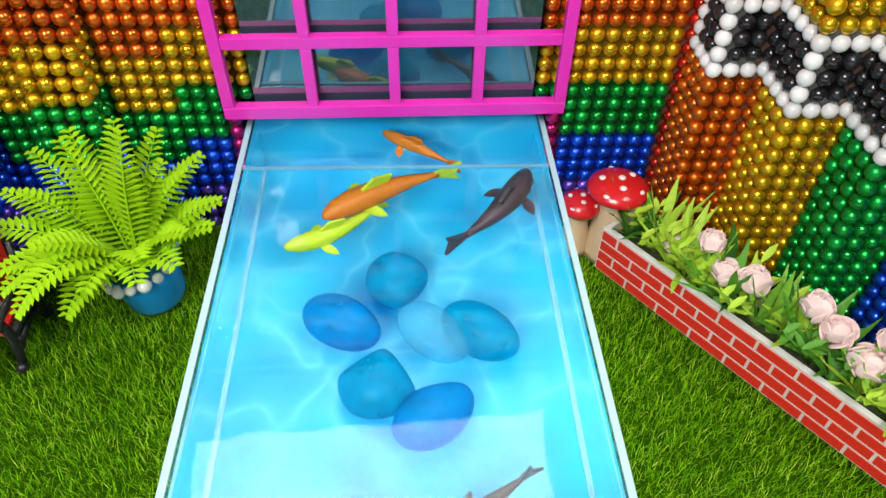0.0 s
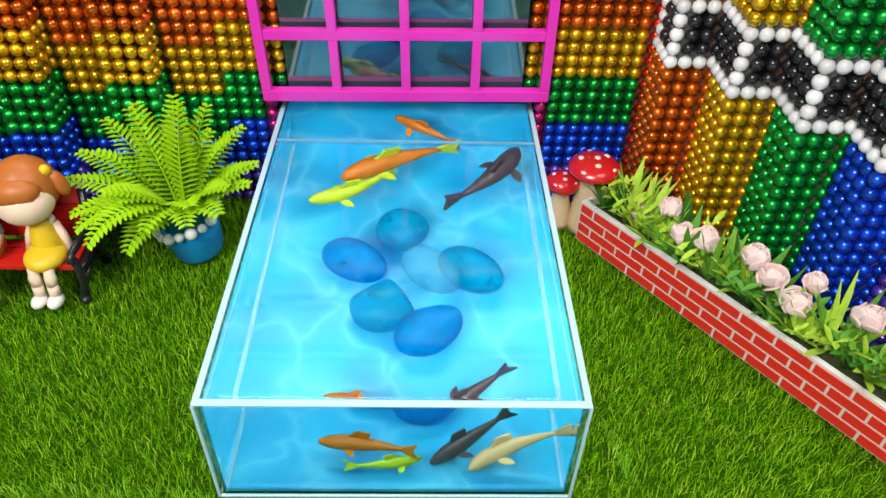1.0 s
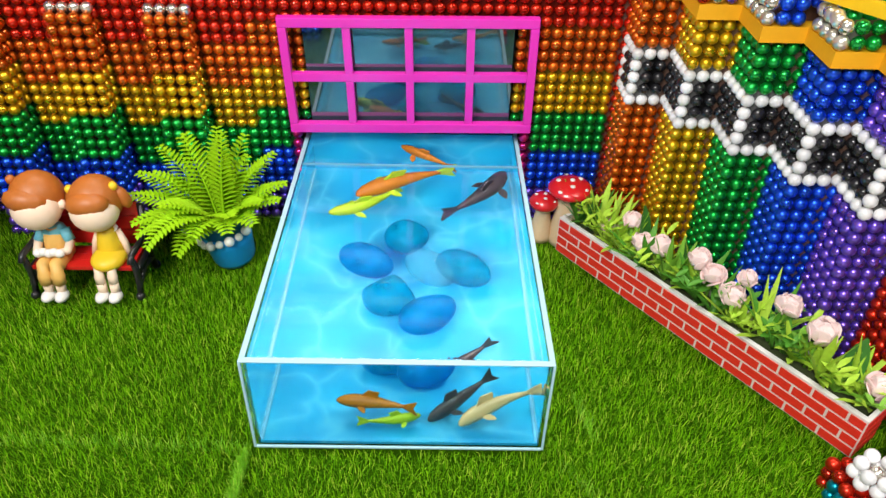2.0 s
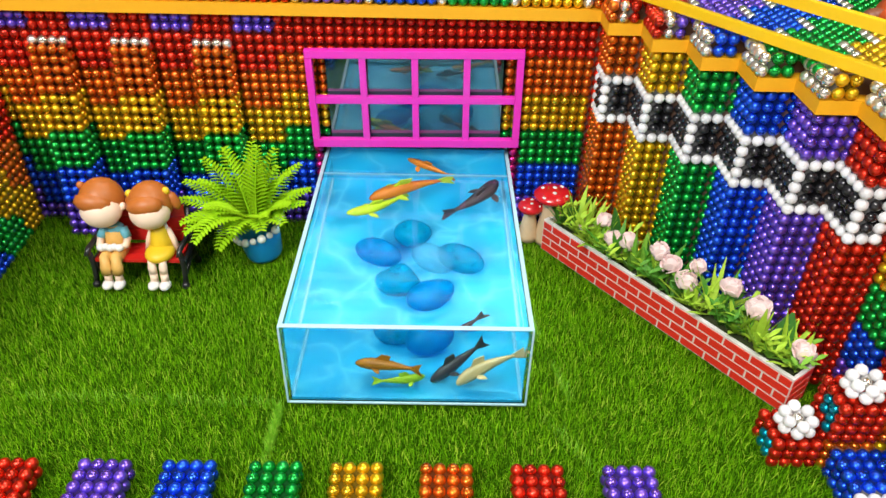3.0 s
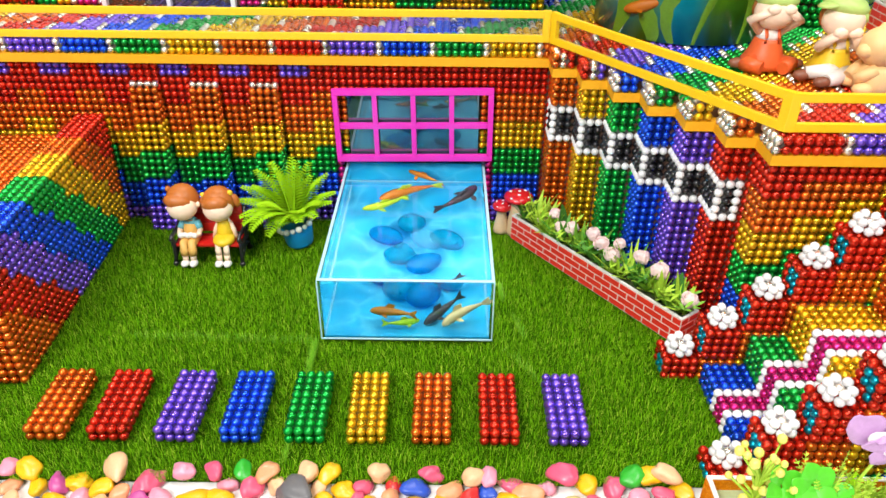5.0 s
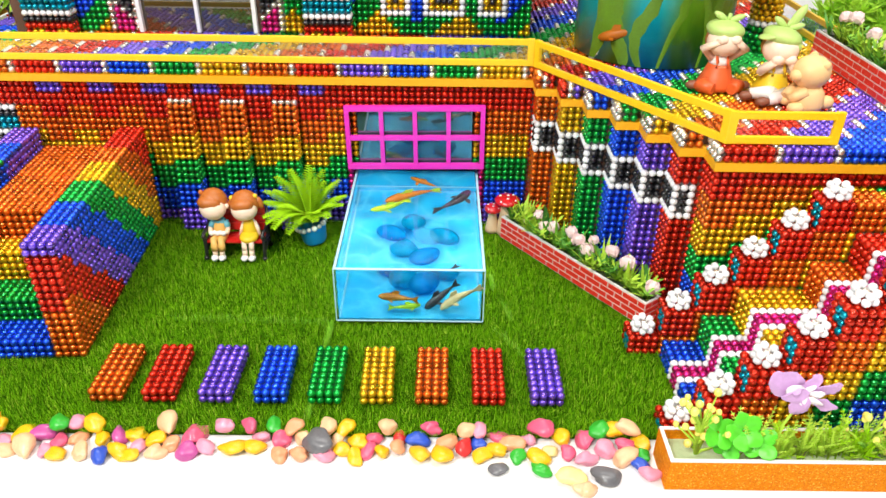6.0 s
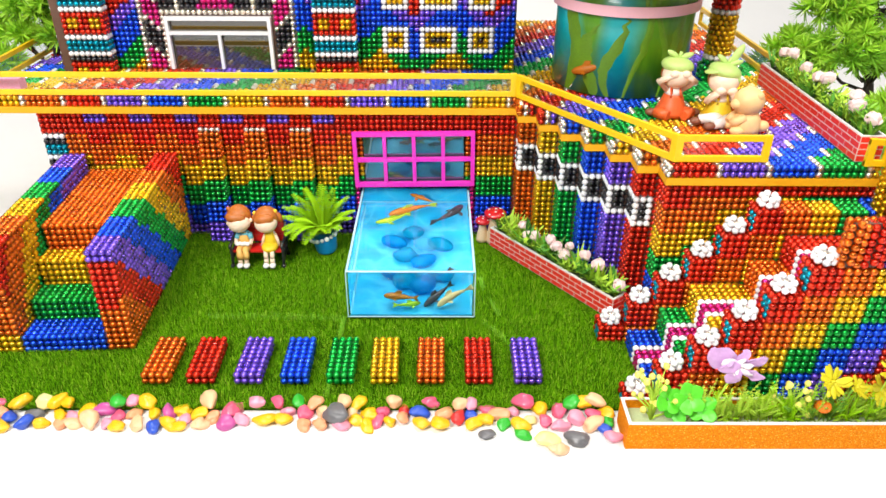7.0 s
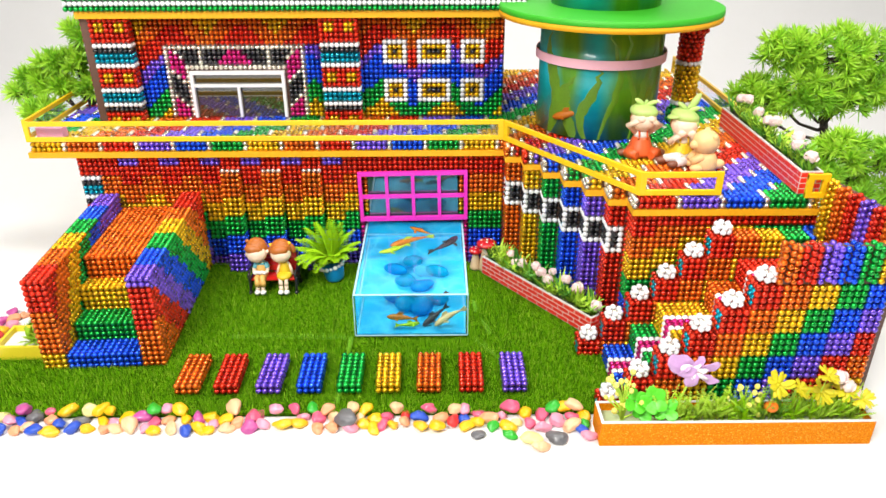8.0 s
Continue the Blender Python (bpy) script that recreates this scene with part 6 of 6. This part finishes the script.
        for k in range(7):
            a = k * math.tau / 7 + rng.uniform(-0.15, 0.15)
            flat = tilt @ Matrix.Rotation(a, 4, "Z") @ Matrix.Rotation(radians(rng.uniform(-24, 4)), 4, "Y")
            length = r * rng.uniform(0.85, 1.1)
            for s in (-1, 1):
                lobe = flat @ Matrix.Rotation(s * 0.14, 4, "Z")
                add_ball(bm, c + lobe @ Vector((0.56 * length, 0, 0.04 * s)), 0.46 * length, 0, (1.0, 0.4, 0.06), lobe, 2)
        add_ball(bm, c, 0.17 * r)
        crumple(bm, 0.12)
        part("daisy", bm, bloom_yellow, g)
        bm = bmesh.new()
        add_tube(bm, [(x - rng.uniform(0.2, 0.8), ym, 0.7), (x - 0.2, ym, h * 0.6), c], 0.05, 6)
        part("stem", bm, leaf_lime, g)
    # berries on thin stalks
    for bx, n, top in ((15.7, 22, 5.0), (24.4, 14, 4.2)):
        for k in range(n):
            p = Vector((bx + rng.uniform(-1.3, 1.3), ym + rng.uniform(-0.7, 0.5), rng.uniform(1.6, top)))
            bm = bmesh.new()
            add_tube(bm, [(bx, ym, 0.9), (bx + (p.x - bx) * 0.2, ym, p.z * 0.7), p], [0.09, 0.08, 0.05], 6)
            stalk = part("stalk", bm, leaf_lime, g)
            bm = bmesh.new()
            add_ball(bm, p, rng.uniform(0.15, 0.23), scale=(1, 1, 1.15))
            part("berry", bm, berry_yellow, stalk)
    bm = bmesh.new()
    add_ball(bm, (26.3, ym - 0.35, 2.35), 0.46, scale=(1.1, 1, 0.9))
    part("berry", bm, berry_orange, g, "round orange berry")
    for k in range(3):
        peony((31.0 + 0.7 * k, ym + 0.2, 4.6 - 0.75 * k), 0.6, bloom_pink, "pink_bloom", g, rng)


flower_box()


# ---- pebbles along the lawn ----
def pebbles():
    rng = random.Random(9)
    shapes = []
    for s in range(9):
        bm = bmesh.new()
        bmesh.ops.create_icosphere(bm, subdivisions=3, radius=1)
        for v in bm.verts:
            v.co *= 1 + 0.42 * noise.noise(v.co * 0.95 + Vector((s * 7.3, 0, 0))) + 0.1 * noise.noise(v.co * 2.4 + Vector((0, s * 3.1, 0)))
        bmesh.ops.scale(bm, verts=bm.verts, vec=(C, C, C))
        by = {}
        for i, m in enumerate(PEBBLE):
            me = bpy.data.meshes.new("pebble")
            bm.to_mesh(me)
            me.materials.append(m)
            me.polygons.foreach_set("use_smooth", [True] * len(me.polygons))
            by[i] = me
        bm.free()
        shapes.append(by)
    names = ["yellow", "deep pink", "pink", "salmon", "red", "cream", "blue", "green", "plum", "peach", "grey"]
    weights = [24, 12, 19, 11, 5, 3, 7, 5, 6, 13, 1]
    placed = []

    def drop(x, y, i, a, b, c, z=None):
        z0 = (0.0 if y > -24.1 and x > -35.3 else -0.4)
        lift = 0.0
        for px, py, pr, pz in placed:
            q = math.hypot(x - px, y - py)
            if q < 0.62 * (max(a, b) + pr):
                lift = max(lift, (pz - z0) * 0.6 * (1 - q / (max(a, b) + pr)))
        zc = z0 + c * 0.92 + lift
        ob = new("pebble", rng.choice(shapes)[i])
        ob.matrix_basis = pose(x * C, y * C, zc * C, rng.uniform(-16, 16), rng.uniform(-16, 16), rng.uniform(0, 360)) @ Matrix.Diagonal((a, b, c, 1))
        tagged(ob, f"polished {names[i]} pebble in the border of the lawn", "pebble", "border pebbles")
        placed.append((x, y, (a + b) / 2, zc + c))

    # the heap against the flower box
    for x, y, i, s in ((10.2, -24.2, 1, 0.5), (11.1, -23.9, 7, 0.55), (11.9, -23.9, 0, 0.5), (12.6, -23.9, 9, 0.55), (12.2, -25.6, 9, 0.58), (11.3, -25.0, 2, 0.55), (13.0, -26.0, 6, 0.42), (13.35, -26.7, 2, 0.5), (13.2, -25.3, 7, 0.45), (13.3, -24.5, 0, 0.5), (12.5, -24.7, 1, 0.45)):
        drop(x, y, i, s * 1.2, s * 0.95, s * 0.72)
    for k in range(6000):
        x = -35.5 + 49.2 * rng.random()
        y = -23.8 - 1.95 * rng.random() ** 1.2
        i = rng.choices(range(11), weights)[0]
        s = rng.uniform(0.4, 0.58)
        near = min([math.hypot(x - px, y - py) / (s + pr) for px, py, pr, pz in placed] or [9])
        if near < (0.82 if len(placed) < 140 else 0.6):
            continue
        drop(x, y, i, s * rng.uniform(1.0, 1.5), s * rng.uniform(0.85, 1.05), s * rng.uniform(0.6, 0.78))
        if len(placed) > 230:
            break
    for k in range(60):
        x, y, s = rng.uniform(-38.4, -35.7), rng.uniform(-14.5, -8.5), rng.uniform(0.37, 0.52)
        if min(math.hypot(x - px, y - py) / (s + pr) for px, py, pr, pz in placed) > 0.72:
            drop(x, y, rng.choices(range(11), weights)[0], s * 1.25, s, s * 0.7)
    for x, y, i, s in ((-4.7, -25.0, 10, 0.7), (11.0, -26.9, 10, 0.55), (9.8, -27.7, 9, 0.5), (5.3, -26.4, 10, 0.42), (9.1, -27.0, 5, 0.6), (7.6, -26.4, 7, 0.45)):
        drop(x, y, i, s * 1.35, s, s * 0.65)


pebbles()


def side_tray():
    g = group_at("yellow_tray", -33.2, -15.0, -0.38, label="small yellow planting tray beside the staircase", category="tray")
    x0, x1, y0, y1 = -35.0, -31.0, -16.8, -13.4
    for name, lo, hi in (("front_board", (x0, y0, -0.38), (x1, y0 + 0.25, 1.3)), ("back_board", (x0, y1 - 0.25, -0.38), (x1, y1, 1.3)), ("end_board", (x0, y0 + 0.25, -0.38), (x0 + 0.25, y1 - 0.25, 1.3)), ("end_board", (x1 - 0.25, y0 + 0.25, -0.38), (x1, y1 - 0.25, 1.3))):
        part(name, box(lo, hi, 0.03), tray_yellow, g)
    part("soil", box((x0 + 0.25, y0 + 0.25, -0.3), (x1 - 0.25, y1 - 0.25, 0.8)), planter_white, g)
    rng = random.Random(31)
    bm = bmesh.new()
    for k in range(5):
        tuft(bm, (-32.6 + 0.3 * k, -15.3 + 0.3 * (k % 2), 0.8), 14, 1.7, 0.4, rng)
    part("foliage", bm, leaf_lime, g)


side_tray()

bm = box((-36.7, 0.9, FLOOR), (-34.1, 2.0, FLOOR + 1.1), 0.08)
tagged(part("pink_block", bm, gift_pink), "small pink block on the balcony corner", "block")


# ---- pines behind the house ----
def pine(name, base, crown, seed, label):
    """An artificial bonsai pine: bent trunk, limbs and many needle tufts."""
    rng = random.Random(seed)
    g = group_at(name, *base, label=label, category="tree", group="bonsai pines")
    bm = bmesh.new()
    base = Vector(base)
    top = Vector(crown[0][:3])
    mid = base.lerp(top, 0.5) + Vector((1.2, 0.4, 0))
    add_tube(bm, [base, base.lerp(mid, 0.5) + Vector((-0.6, 0, 0)), mid, mid.lerp(top, 0.6) + Vector((-0.5, 0, 0)), top], [0.75, 0.62, 0.5, 0.4, 0.2], 9)
    part("trunk", bm, bark, g)
    for x, y, z, rx, rz, n in crown:
        rx, n = rx * 0.9, int(n * 0.7)
        c = Vector((x, y, z))
        limb = bmesh.new()
        root = base.lerp(top, min(0.95, max(0.25, (z - base.z) / max(1, top.z - base.z) - 0.2)))
        add_tube(limb, [root, root.lerp(c, 0.3) + Vector((0, 0.3, -0.45)), root.lerp(c, 0.65) + Vector((0, -0.2, 0.25)), c.lerp(root, 0.1) + Vector((0, 0, -0.3)), c], [0.2, 0.17, 0.13, 0.09, 0.05], 6)
        for k in range(n // 2):
            q = c + Vector((rng.uniform(-rx, rx) * 0.8, rng.uniform(-rx, rx) * 0.6, rng.uniform(-rz, rz) * 0.5))
            add_tube(limb, [c, c.lerp(q, 0.6) + Vector((0, 0, -0.2)), q], [0.06, 0.05, 0.03], 5)
        part("limb", limb, bark, g)
        bm = bmesh.new()
        for k in range(n):
            a, u = rng.uniform(0, math.tau), math.sqrt(rng.random())
            p = c + Vector((rx * u * math.cos(a), rx * 0.75 * u * math.sin(a), rz * 1.35 * rng.uniform(-0.8, 1.0) * (1 - 0.45 * u)))
            m = 0 if rng.random() < 0.6 else 1
            ax = (p - c + Vector((0, -0.3, 1.2))).normalized()
            for j in range(42):
                d = (ax * rng.uniform(-0.05, 1.0) + Vector((rng.gauss(0, 1), rng.gauss(0, 1), rng.gauss(0, 1))) * 0.55).normalized()
                l = rng.uniform(1.15, 1.75)
                s = d.cross(Vector((rng.gauss(0, 1), rng.gauss(0, 1), 0.3))).normalized() * 0.07
                v = [bm.verts.new(p - s), bm.verts.new(p + s), bm.verts.new(p + d * l * 0.7 + s), bm.verts.new(p + d * l), bm.verts.new(p + d * l * 0.7 - s)]
                bm.faces.new(v).material_index = m
        part("crown", bm, [needle_a, needle_b], g)


pine("bonsai_pine", (46.5, 12.0, -0.3), [(45.0, 12, 18.6, 4.2, 2.6, 80), (40.6, 12, 19.3, 3.2, 2.0, 60), (42.5, 11.0, 15.2, 3.8, 2.2, 70), (38.5, 12.0, 14.3, 3.2, 1.8, 56), (50.0, 12.5, 18.8, 3.6, 2.2, 64), (49.0, 11.5, 15.6, 2.6, 1.3, 40), (47.5, 11.0, 14.2, 2.6, 1.6, 40), (53.0, 13, 15.5, 3.2, 2.0, 50), (35.8, 12.5, 13.2, 2.2, 1.3, 30)], 41, "large artificial bonsai pine behind the house")
pine("bonsai_pine", (48.0, 3.0, -0.3), [(44.0, 3, 10.8, 2.8, 1.8, 50), (48.5, 3, 9.8, 3.2, 2.0, 60), (41.5, 2, 8.6, 2.4, 1.5, 40), (45.5, 1.5, 6.0, 3.0, 1.8, 50), (50.0, 2, 6.5, 3.0, 1.8, 50)], 43, "small artificial bonsai pine beside the house")
pine("bonsai_pine", (-38.5, 14.0, -0.3), [(-36.0, 12.5, 21.3, 1.2, 0.8, 20), (-39.3, 12, 18.4, 1.5, 0.6, 24), (-36.6, 12, 18.6, 1.6, 0.9, 28), (-41.4, 12, 16.8, 1.4, 0.5, 22), (-43.2, 12, 15.2, 1.3, 0.4, 18), (-39.2, 12, 15.9, 1.9, 0.6, 30), (-40.3, 9.5, 13.6, 1.9, 0.8, 34), (-35.8, 12, 15.8, 1.4, 0.8, 20)], 47, "artificial bonsai pine behind the house corner")

# ---- the balls themselves ----
lay_balls()
